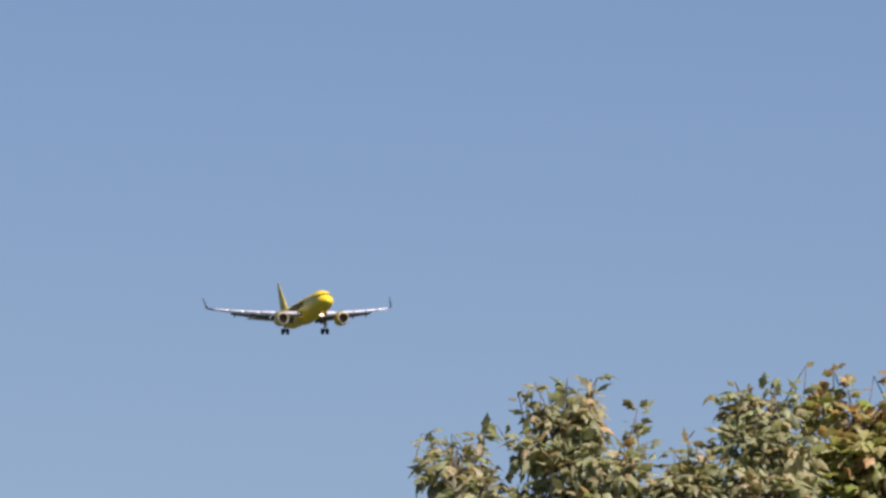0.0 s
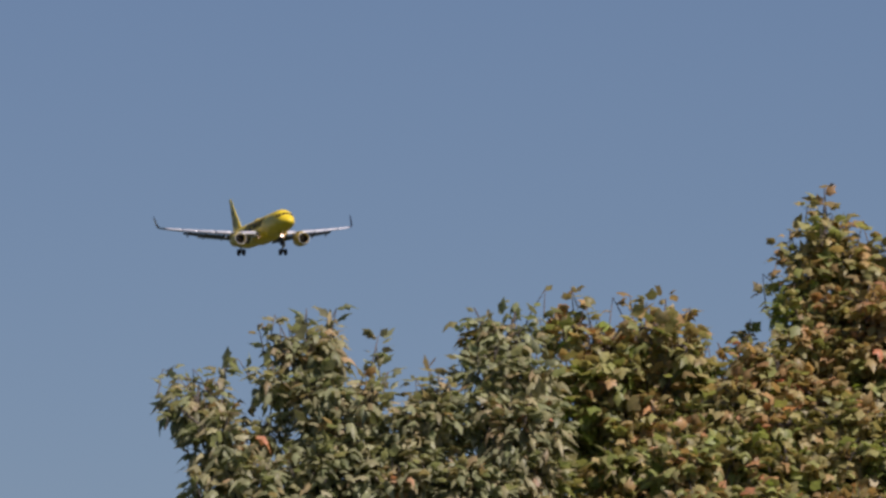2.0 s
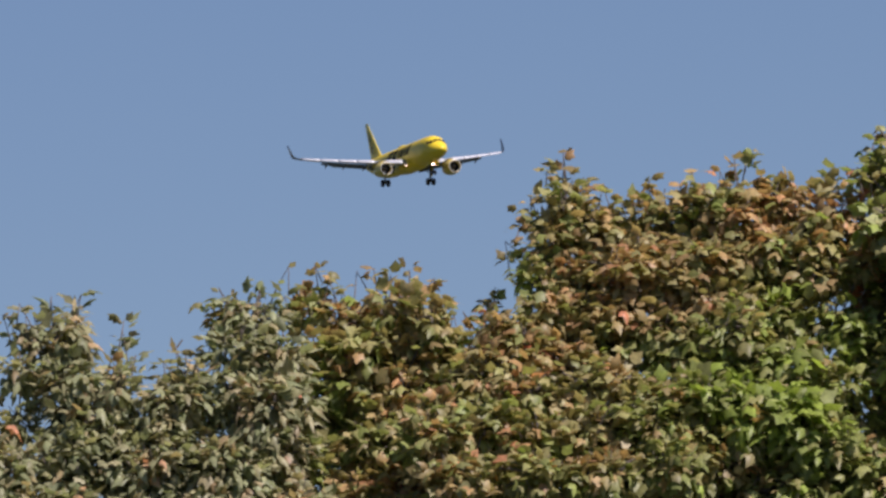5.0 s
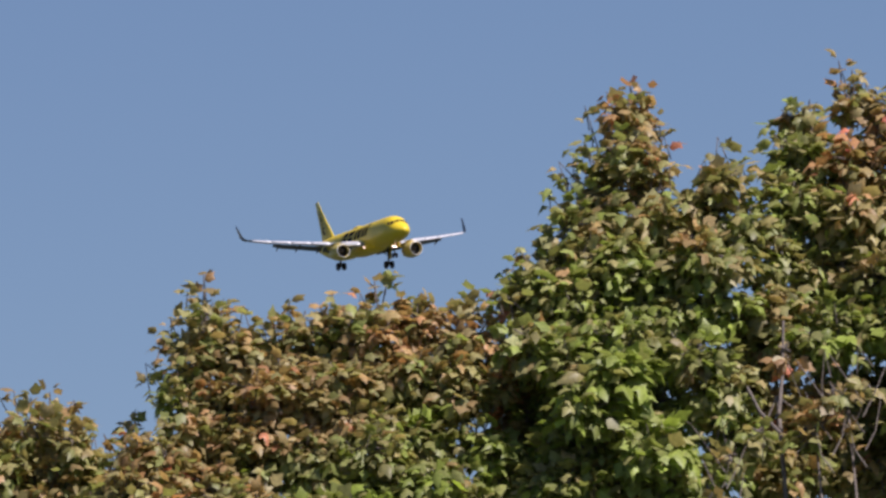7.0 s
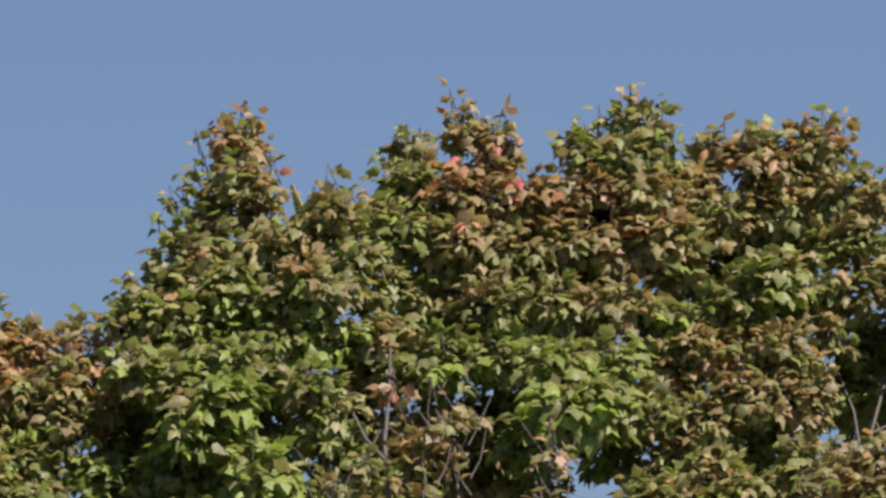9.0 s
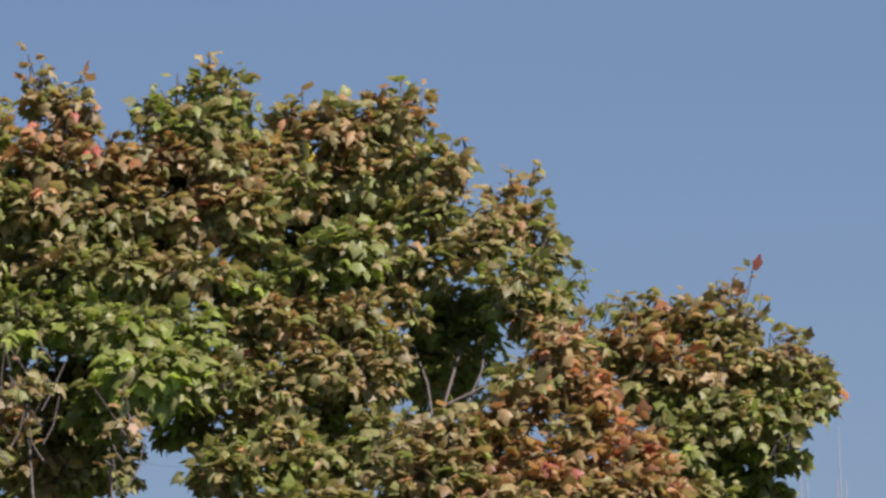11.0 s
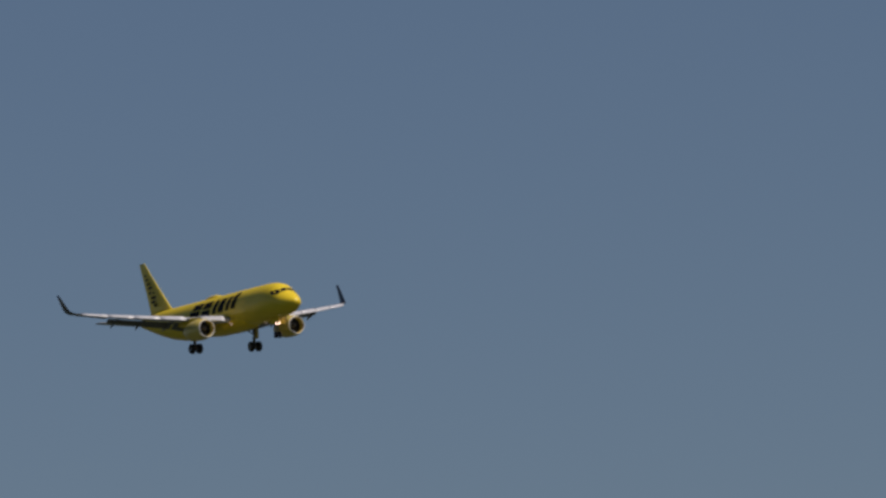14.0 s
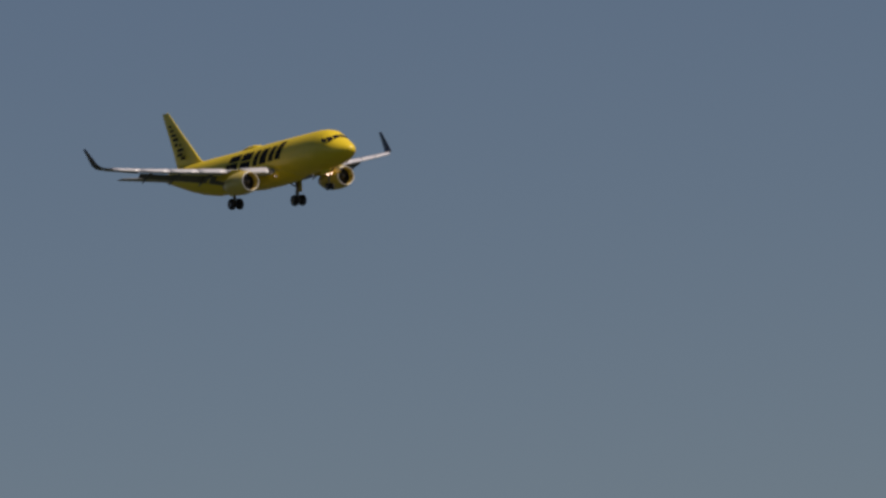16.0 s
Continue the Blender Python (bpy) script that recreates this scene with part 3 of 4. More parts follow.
            mid = (f0 + c) / 2 + np.array((0.25 * (c[0] - f0[0]), 0, -0.08))
            rr = []
            for s in np.linspace(0, 1, 7):
                p = (1 - s) ** 2 * f0 + 2 * s * (1 - s) * mid + s * s * c
                r = thick * (1.2 - 0.6 * s)
                rr.append([(p[0] + r * math.cos(w), p[1] + r * math.sin(w), p[2]) for w in np.linspace(0, 2 * math.pi, 8, endpoint=False)])
            part("limb", loft("limb", rr, BARK), tree)
        tagged(part("twig_mass", mesh_of("twig_mass", self.twig_v, self.twig_f, BARK), tree, "thin bare twigs"), kind="stuff")
        at, d, nrm, s, turn, rank = (np.concatenate([q[k] for q in self.sprigs]) for k in range(6))
        nrm = unit(nrm - d * (nrm * d).sum(1, keepdims=True))
        side = np.cross(d, nrm)
        shape = np.stack((self.narrow * rng.uniform(0.65, 1.08, len(s)), np.ones(len(s)), rng.uniform(-0.3, 2.2, len(s))), 1)
        l = LEAF[None] * shape[:, None] * s[:, None, None]
        pts = at[:, None] + l[:, :, :1] * side[:, None] + l[:, :, 1:2] * d[:, None] + l[:, :, 2:] * nrm[:, None]
        single = np.zeros(len(s), bool)
        single[np.argsort(rank)[::-1][:self.single * 3:3]] = True
        tagged(part("crown", leaf_mesh("crown", pts[~single].reshape(-1, 3), turn[~single], self.mat), tree), kind="stuff")
        for i in np.nonzero(single)[0]:
            part("leaf", leaf_mesh("leaf", pts[i] - pts[i][0], turn[i:i + 1], self.mat), tree, "", Matrix.Translation(Vector(pts[i][0])))


def build_trees():
    t = Maple("low maple with dull grey-green leaves and loose shoots", (1.3, 60.3), GREY_GREEN, 3, narrow=0.62, size=0.092, droop=0.25)
    t.mass(0.45, 6.41, 0.06, 0.13, 0.37); t.mass(0.08, 6.55, 0.16, 0.10, 0.37); t.mass(0.19, 6.36, 0.14, 0.17, 0.33); t.mass(0.33, 6.11, 0.23, 0.18, 0.37)
    t.mass(0.11, 6.11, 0.08, 0.12, 0.33); t.mass(0.48, 6.67, 0.07, 0.10, 0.37); t.mass(0.70, 6.82, 0.17, 0.12, 0.4); t.mass(0.72, 6.61, 0.17, 0.15, 0.4)
    t.mass(0.80, 6.41, 0.18, 0.14, 0.37); t.mass(0.70, 6.20, 0.24, 0.18, 0.33); t.mass(0.99, 6.54, 0.08, 0.12, 0.37); t.mass(1.37, 6.61, 0.11, 0.08, 0.44)
    t.mass(1.30, 6.44, 0.21, 0.13, 0.37); t.mass(1.15, 6.30, 0.15, 0.14, 0.4); t.mass(1.24, 6.10, 0.33, 0.17, 0.37); t.mass(1.73, 6.87, 0.14, 0.10, 0.37)
    t.mass(1.65, 6.72, 0.15, 0.13, 0.33); t.mass(1.61, 6.50, 0.14, 0.15, 0.37); t.mass(1.84, 6.63, 0.15, 0.15, 0.37); t.mass(1.81, 6.40, 0.23, 0.17, 0.4)
    t.mass(0.94, 6.21, 0.15, 0.18, 0.37); t.mass(1.72, 6.16, 0.27, 0.19, 0.4); t.mass(1.51, 6.06, 0.21, 0.18, 0.37); t.mass(0.48, 5.90, 0.39, 0.15, 0.37)
    t.mass(1.23, 5.82, 0.48, 0.15, 0.37); t.mass(1.83, 5.84, 0.33, 0.15, 0.4); t.shoot(-0.10, 6.74, 0.26, -2.6, 0.51, 0.7); t.shoot(0.23, 6.81, 0.14, 0.2, 0.37, 0.8)
    t.shoot(-0.02, 6.69, 0.15, -0.8, 0.37); t.shoot(0.06, 6.74, 0.15, -0.4, 0.37, 0.7); t.shoot(0.30, 6.79, 0.09, 0.8, 0.37, 0.5); t.shoot(0.41, 6.97, 0.18, -0.8, 0.4)
    t.shoot(0.50, 7.02, 0.21, -0.4, 0.4); t.shoot(0.67, 7.05, 0.18, 0, 0.44); t.shoot(0.83, 7.05, 0.21, 0.4, 0.4); t.shoot(0.78, 7.00, 0.18, 0.2, 0.51)
    t.shoot(1.05, 6.90, 0.24, 0.2, 0.37); t.shoot(1.10, 6.71, 0.15, 0.5, 0.37); t.shoot(0.57, 6.96, 0.18, -0.1, 0.44); t.shoot(0.97, 6.71, 0.12, 0.2, 0.44)
    t.shoot(1.31, 6.74, 0.10, -0.1, 0.44, 0.7); t.shoot(1.24, 6.67, 0.09, -0.6, 0.4, 0.7); t.shoot(1.42, 6.68, 0.09, 0.3, 0.44); t.shoot(1.56, 7.04, 0.18, -0.5, 0.37)
    t.shoot(1.65, 6.98, 0.18, -0.2, 0.4); t.shoot(1.78, 7.05, 0.17, 0.1, 0.37); t.shoot(1.91, 6.97, 0.15, 0.6, 0.37); t.shoot(1.94, 7.13, 0.23, 0.5, 0.4, 0.4)
    t.shoot(1.51, 6.83, 0.12, -0.8, 0.37); t.shoot(1.12, 6.42, 0.12, -0.3, 0.37); t.shoot(-0.06, 6.57, 0.12, -1.2, 0.37); t.shoot(0.01, 6.42, 0.09, -1, 0.37)
    t.finish()
    t = Maple("low maple turning ochre and brown with red shoots", (3.0, 60.5), MAPLE, 5)
    t.mass(1.57, 6.92, 0.07, 0.08, 0.45); t.mass(2.05, 6.91, 0.10, 0.08, 0.51); t.mass(2.27, 6.85, 0.14, 0.08, 0.54); t.mass(2.48, 6.91, 0.11, 0.08, 0.57)
    t.mass(2.68, 6.81, 0.11, 0.11, 0.57); t.mass(2.31, 6.69, 0.18, 0.11, 0.52); t.mass(2.58, 6.62, 0.18, 0.12, 0.63); t.mass(2.85, 6.57, 0.11, 0.11, 0.57)
    t.mass(3.03, 6.63, 0.11, 0.10, 0.54); t.mass(3.20, 6.66, 0.13, 0.09, 0.57); t.mass(3.42, 6.56, 0.17, 0.11, 0.59); t.mass(3.07, 6.44, 0.18, 0.14, 0.45, -0.15)
    t.mass(2.78, 6.39, 0.18, 0.14, 0.47); t.mass(2.48, 6.41, 0.18, 0.12, 0.54); t.mass(2.15, 6.50, 0.18, 0.12, 0.4, 0.15); t.mass(2.04, 6.32, 0.18, 0.15, 0.37, 0.2)
    t.mass(2.39, 6.18, 0.21, 0.15, 0.45); t.mass(2.81, 6.12, 0.18, 0.15, 0.27, -0.2, 1.15); t.mass(3.17, 6.13, 0.18, 0.15, 0.47); t.mass(2.56, 5.96, 0.18, 0.09, 0.62)
    t.mass(2.21, 5.98, 0.18, 0.09, 0.57); t.mass(2.92, 5.91, 0.18, 0.12, 0.45); t.mass(3.25, 6.30, 0.18, 0.12, 0.51, -0.1); t.mass(3.22, 6.43, 0.15, 0.12, 0.51, -0.2)
    t.mass(2.94, 6.26, 0.15, 0.12, 0.44, -0.2); t.mass(2.67, 6.28, 0.15, 0.12, 0.51, -0.15); t.mass(3.28, 5.90, 0.18, 0.12, 0.44); t.mass(2.04, 6.66, 0.15, 0.12, 0.44)
    t.mass(1.88, 6.09, 0.18, 0.15, 0.44); t.mass(2.48, 5.75, 0.39, 0.14, 0.51); t.mass(3.11, 5.71, 0.36, 0.14, 0.47); t.mass(2.49, 6.63, 0.33, 0.21, 0.51, 0.5)
    t.mass(3.01, 6.35, 0.36, 0.24, 0.51, 0.5); t.mass(2.33, 6.18, 0.33, 0.21, 0.44, 0.5); t.shoot(2.08, 7.13, 0.17, -0.1, 0.68)
    t.shoot(2.30, 7.08, 0.15, -0.6, 0.64, 0.3); t.shoot(2.39, 7.09, 0.15, -0.1, 0.75, 0.6); t.shoot(2.58, 7.07, 0.14, 0.1, 0.61); t.shoot(2.71, 7.02, 0.14, 0.2, 0.54)
    t.shoot(2.75, 6.91, 0.12, 0.5, 0.57); t.shoot(3.03, 6.95, 0.17, 0.1, 0.47); t.shoot(2.95, 6.86, 0.12, -0.3, 0.47); t.shoot(3.18, 6.81, 0.09, 0, 1, 0.4)
    t.shoot(2.85, 6.83, 0.12, -0.4, 0.47); t.shoot(2.15, 7.05, 0.14, -0.2, 0.57); t.shoot(2.48, 7.05, 0.14, 0, 0.57); t.shoot(2.22, 6.99, 0.12, 0.1, 0.57)
    t.shoot(2.63, 6.97, 0.12, 0.2, 0.61); t.shoot(3.25, 6.75, 0.07, 0.3, 0.57); t.shoot(2.80, 6.82, 0.07, 0.2, 0.51)
    t.finish()
    t = Maple("maple turning brown and orange, fresh green on its low boughs", (4.3, 60.2), MAPLE, 7, size=0.076)
    t.mass(3.43, 7.40, 0.11, 0.13, 0.54); t.mass(3.32, 7.21, 0.12, 0.13, 0.49); t.mass(3.56, 7.24, 0.14, 0.14, 0.59); t.mass(3.27, 7.00, 0.10, 0.10, 0.45)
    t.mass(3.48, 6.98, 0.17, 0.12, 0.56); t.mass(3.80, 7.29, 0.11, 0.11, 0.51); t.mass(4.05, 7.29, 0.14, 0.12, 0.51); t.mass(3.82, 7.08, 0.17, 0.14, 0.57)
    t.mass(4.28, 7.30, 0.17, 0.13, 0.59); t.mass(4.56, 7.31, 0.17, 0.13, 0.62); t.mass(4.83, 7.26, 0.14, 0.11, 0.59); t.mass(4.97, 7.09, 0.11, 0.12, 0.68)
    t.mass(4.12, 7.06, 0.17, 0.14, 0.56); t.mass(4.42, 7.07, 0.20, 0.14, 0.55); t.mass(4.72, 7.02, 0.20, 0.14, 0.48); t.mass(3.69, 6.87, 0.17, 0.10, 0.68, 0.1)
    t.mass(3.98, 6.83, 0.17, 0.10, 0.71, 0.1); t.mass(3.50, 6.77, 0.17, 0.10, 0.52); t.mass(4.25, 6.81, 0.20, 0.13, 0.45); t.mass(4.52, 6.73, 0.23, 0.13, 0.3)
    t.mass(4.84, 6.68, 0.17, 0.13, 0.27); t.mass(4.32, 6.50, 0.18, 0.12, 0.38); t.mass(4.62, 6.45, 0.21, 0.14, 0.24, -0.25, 1.15); t.mass(4.93, 6.55, 0.14, 0.13, 0.3)
    t.mass(3.99, 6.58, 0.20, 0.13, 0.41); t.mass(3.70, 6.63, 0.17, 0.13, 0.48); t.mass(4.06, 6.32, 0.24, 0.14, 0.23, -0.35, 1.2)
    t.mass(4.51, 6.18, 0.27, 0.14, 0.19, -0.4, 1.3); t.mass(3.80, 6.36, 0.17, 0.11, 0.3); t.mass(4.81, 6.16, 0.17, 0.15, 0.37); t.mass(4.19, 6.03, 0.24, 0.11, 0.49)
    t.mass(3.83, 6.05, 0.23, 0.14, 0.51); t.mass(4.58, 5.94, 0.24, 0.15, 0.3, 0, 1.15); t.mass(4.88, 5.92, 0.17, 0.15, 0.38); t.mass(3.47, 6.08, 0.18, 0.17, 0.47)
    t.mass(4.12, 5.85, 0.24, 0.12, 0.47); t.mass(3.61, 5.86, 0.24, 0.12, 0.47); t.mass(3.56, 6.40, 0.15, 0.12, 0.57); t.mass(3.86, 5.66, 0.39, 0.14, 0.44)
    t.mass(4.56, 5.64, 0.33, 0.15, 0.37); t.mass(3.66, 7.06, 0.27, 0.24, 0.57, 0.6); t.mass(4.11, 6.94, 0.33, 0.27, 0.57, 0.6); t.mass(4.57, 7.00, 0.30, 0.27, 0.54, 0.6)
    t.mass(4.22, 6.36, 0.42, 0.27, 0.44, 0.6); t.mass(3.51, 6.62, 0.18, 0.18, 0.54, 0.5); t.mass(3.74, 6.09, 0.33, 0.24, 0.51, 0.6)
    t.mass(4.59, 6.03, 0.33, 0.24, 0.37, 0.6); t.mass(5.07, 6.88, 0.10, 0.17, 0.78, 0.35); t.mass(5.02, 6.46, 0.09, 0.18, 0.71, 0.5)
    t.mass(4.32, 6.10, 0.18, 0.12, 0.44, -0.25); t.mass(3.96, 6.14, 0.18, 0.11, 0.47, -0.25); t.mass(4.79, 6.32, 0.15, 0.12, 0.33, -0.2)
    t.mass(3.69, 6.24, 0.15, 0.12, 0.47, -0.2); t.mass(4.45, 5.80, 0.24, 0.11, 0.44, -0.2); t.mass(3.88, 5.84, 0.24, 0.11, 0.51, -0.2)
    t.mass(3.10, 6.62, 0.18, 0.12, 0.54, -0.2); t.mass(3.33, 6.56, 0.18, 0.12, 0.57, -0.1); t.mass(3.67, 7.02, 0.17, 0.11, 0.59, -0.12)
    t.mass(3.94, 6.96, 0.17, 0.11, 0.59, -0.12); t.mass(3.59, 6.80, 0.17, 0.11, 0.62, -0.12); t.mass(4.15, 7.05, 0.17, 0.11, 0.57, -0.1)
    t.mass(4.78, 6.92, 0.14, 0.11, 0.54, -0.1); t.mass(4.98, 7.02, 0.10, 0.11, 0.68, 0); t.mass(4.49, 7.09, 0.17, 0.11, 0.51, -0.1)
    t.mass(3.29, 6.84, 0.12, 0.12, 0.51, -0.1); t.mass(2.62, 6.20, 0.18, 0.14, 0.51, -0.5); t.mass(2.92, 6.24, 0.18, 0.14, 0.38, -0.45)
    t.mass(3.22, 6.15, 0.20, 0.14, 0.48, -0.45); t.mass(3.52, 6.21, 0.18, 0.14, 0.51, -0.45); t.mass(3.82, 6.18, 0.18, 0.14, 0.37, -0.45)
    t.mass(2.77, 5.98, 0.21, 0.12, 0.51, -0.55); t.mass(3.16, 5.95, 0.21, 0.12, 0.51, -0.55); t.mass(3.55, 5.95, 0.21, 0.12, 0.47, -0.55)
    t.mass(3.88, 5.96, 0.18, 0.12, 0.37, -0.5); t.mass(2.96, 6.52, 0.17, 0.13, 0.52, -0.35); t.mass(3.19, 6.38, 0.20, 0.12, 0.48, -0.35)
    t.mass(2.73, 6.35, 0.17, 0.12, 0.52, -0.3); t.mass(3.46, 6.42, 0.17, 0.11, 0.44, -0.35); t.mass(3.09, 6.74, 0.14, 0.11, 0.51, -0.2)
    t.mass(3.65, 6.40, 0.15, 0.12, 0.51, -0.3); t.mass(3.88, 6.26, 0.18, 0.12, 0.37, -0.35); t.mass(3.45, 6.26, 0.18, 0.12, 0.51, -0.25)
    t.mass(4.30, 6.29, 0.18, 0.12, 0.23, -0.4); t.mass(3.73, 5.91, 0.21, 0.12, 0.51, -0.3); t.mass(4.07, 5.95, 0.18, 0.12, 0.51, -0.3)
    t.mass(4.71, 6.04, 0.18, 0.12, 0.3, -0.3); t.mass(4.27, 6.66, 0.18, 0.11, 0.37, -0.1); t.mass(3.88, 6.72, 0.17, 0.11, 0.51, -0.1); t.shoot(3.44, 7.65, 0.18, 0, 0.57)
    t.shoot(3.35, 7.56, 0.12, -0.3, 0.54); t.shoot(3.25, 7.43, 0.15, -0.4, 0.47); t.shoot(3.19, 7.32, 0.12, -0.6, 0.47); t.shoot(3.10, 7.19, 0.18, -1.3, 0.44, 0.7)
    t.shoot(3.15, 7.04, 0.12, -1, 0.44); t.shoot(3.54, 7.51, 0.12, 0.1, 0.68); t.shoot(3.64, 7.45, 0.12, 0.4, 0.57); t.shoot(3.89, 7.48, 0.15, 0.1, 0.51)
    t.shoot(3.81, 7.41, 0.09, -0.3, 0.51); t.shoot(3.97, 7.42, 0.09, 0.5, 0.54); t.shoot(4.12, 7.50, 0.14, 0.1, 0.54); t.shoot(4.05, 7.43, 0.09, -0.3, 0.51)
    t.shoot(4.35, 7.56, 0.15, -0.1, 0.51); t.shoot(4.42, 7.57, 0.15, 0.2, 0.51); t.shoot(4.27, 7.49, 0.09, -0.4, 0.51); t.shoot(4.49, 7.47, 0.10, 0.4, 0.54)
    t.shoot(4.58, 7.47, 0.10, 0.2, 0.54, 0.6); t.shoot(4.86, 7.45, 0.14, 0, 0.57); t.shoot(4.74, 7.39, 0.09, -0.2, 0.57); t.shoot(4.94, 7.36, 0.10, 0.5, 0.57)
    t.shoot(4.99, 7.27, 0.09, 0.5, 0.61)
    t.finish()
    t = Maple("tall leafy maple with a pointed brown top and green boughs", (6.0, 60.0), MAPLE, 11)
    t.mass(5.77, 8.35, 0.10, 0.13, 0.66); t.mass(5.74, 8.16, 0.14, 0.13, 0.51); t.mass(5.83, 8.01, 0.13, 0.13, 0.59); t.mass(5.61, 8.00, 0.11, 0.11, 0.44)
    t.mass(5.53, 7.85, 0.14, 0.11, 0.42); t.mass(5.43, 7.79, 0.11, 0.10, 0.41); t.mass(5.30, 7.61, 0.12, 0.10, 0.4); t.mass(5.83, 7.81, 0.14, 0.11, 0.49)
    t.mass(6.24, 7.98, 0.13, 0.10, 0.56); t.mass(6.11, 7.84, 0.17, 0.11, 0.45); t.mass(5.60, 7.62, 0.21, 0.14, 0.39); t.mass(5.17, 7.47, 0.14, 0.13, 0.39)
    t.mass(5.38, 7.43, 0.23, 0.14, 0.3); t.mass(5.78, 7.50, 0.20, 0.14, 0.31, 0.1); t.mass(6.15, 7.58, 0.23, 0.14, 0.42); t.mass(5.28, 7.19, 0.14, 0.17, 0.26, 0.25)
    t.mass(5.57, 7.21, 0.20, 0.14, 0.26, 0.25); t.mass(5.88, 7.27, 0.17, 0.14, 0.26, 0.1); t.mass(6.05, 7.05, 0.14, 0.10, 0.31, -0.3)
    t.mass(6.19, 7.32, 0.17, 0.14, 0.28); t.mass(5.59, 6.96, 0.20, 0.13, 0.19, -0.4, 1.35); t.mass(5.32, 6.91, 0.14, 0.15, 0.24, 0.2)
    t.mass(5.85, 6.81, 0.14, 0.18, 0.23, 0.7); t.mass(6.16, 6.86, 0.17, 0.14, 0.33); t.mass(5.41, 6.63, 0.20, 0.14, 0.26, 0, 1.15)
    t.mass(5.77, 6.58, 0.17, 0.13, 0.2, -0.3, 1.25); t.mass(6.21, 6.62, 0.17, 0.14, 0.37); t.mass(5.09, 6.81, 0.14, 0.27, 0.57, 0.9)
    t.mass(5.76, 7.71, 0.15, 0.12, 0.3, 0.6); t.mass(5.97, 7.61, 0.18, 0.15, 0.37, 0.4); t.mass(5.76, 7.26, 0.36, 0.27, 0.3, 0.9)
    t.mass(5.60, 6.72, 0.42, 0.27, 0.3, 0.9); t.mass(5.88, 6.40, 0.36, 0.12, 0.3); t.mass(5.34, 6.40, 0.27, 0.14, 0.37); t.mass(6.36, 7.16, 0.12, 0.15, 0.44, 0.3)
    t.mass(6.34, 7.74, 0.12, 0.12, 0.4); t.mass(5.12, 6.30, 0.14, 0.24, 0.37, 0.3); t.mass(5.01, 5.84, 0.18, 0.18, 0.37, 0.1); t.mass(5.24, 5.93, 0.15, 0.21, 0.37, 0.3)
    t.mass(5.26, 6.56, 0.12, 0.18, 0.3, 0.2); t.mass(5.15, 6.75, 0.09, 0.18, 0.44, 0.4); t.mass(5.43, 6.08, 0.15, 0.11, 0.44, 0.3)
    t.mass(5.71, 6.09, 0.15, 0.12, 0.47, 0.35); t.mass(5.98, 6.05, 0.15, 0.11, 0.51, 0.3); t.mass(5.57, 5.93, 0.21, 0.09, 0.44, 0.2)
    t.mass(5.93, 5.87, 0.21, 0.09, 0.47, 0.2); t.mass(5.45, 6.36, 0.12, 0.15, 0.37, 0.2); t.mass(5.15, 7.20, 0.11, 0.11, 0.33, -0.1)
    t.mass(5.35, 7.07, 0.14, 0.11, 0.3, -0.2); t.mass(5.24, 7.15, 0.12, 0.11, 0.31, -0.2); t.mass(5.42, 6.81, 0.14, 0.11, 0.3, -0.3)
    t.mass(5.63, 7.20, 0.17, 0.11, 0.33, -0.2); t.shoot(5.79, 8.54, 0.14, 0.05, 0.71); t.shoot(5.66, 8.49, 0.12, -0.4, 0.64); t.shoot(5.89, 8.46, 0.12, 0.4, 0.68)
    t.shoot(5.72, 8.48, 0.12, -0.2, 0.68); t.shoot(5.54, 8.42, 0.23, -0.25, 0.57, 0.45); t.shoot(5.93, 8.33, 0.12, 0.4, 0.61); t.shoot(5.95, 8.24, 0.12, 0.4, 0.57)
    t.shoot(5.46, 8.16, 0.15, -0.7, 0.4); t.shoot(5.38, 8.13, 0.12, -1, 0.4); t.shoot(5.32, 7.95, 0.15, -0.8, 0.4, 0.5); t.shoot(5.52, 8.23, 0.15, -0.3, 0.44)
    t.shoot(6.24, 8.21, 0.18, 0.1, 0.68, 0.5); t.shoot(6.16, 8.09, 0.12, -0.3, 0.54); t.shoot(6.35, 8.06, 0.10, 0.4, 0.54); t.shoot(5.97, 8.10, 0.10, 0.4, 0.54)
    t.shoot(5.13, 7.68, 0.12, -0.7, 0.4); t.shoot(5.00, 7.47, 0.15, -1, 0.4); t.shoot(5.05, 7.56, 0.14, -0.8, 0.4); t.shoot(4.94, 7.48, 0.21, -1.6, 0.75, 0.5)
    t.shoot(4.98, 7.35, 0.09, -1.2, 0.37, 0.6); t.shoot(5.42, 8.02, 0.12, -0.5, 0.4); t.shoot(6.11, 7.94, 0.10, -0.3, 0.47); t.shoot(5.06, 7.44, 0.12, -0.8, 0.44)
    t.finish()
    t = Maple("broad maple, orange-brown above and bright green below", (7.4, 60.2), MAPLE, 13)
    t.mass(6.66, 8.28, 0.11, 0.09, 0.44); t.mass(6.98, 8.36, 0.08, 0.11, 0.51); t.mass(7.17, 8.33, 0.07, 0.08, 0.68); t.mass(7.13, 8.17, 0.11, 0.07, 0.54)
    t.mass(6.70, 8.08, 0.20, 0.14, 0.35); t.mass(7.00, 8.03, 0.17, 0.14, 0.63); t.mass(7.30, 7.99, 0.17, 0.13, 0.62); t.mass(6.59, 7.84, 0.17, 0.14, 0.37)
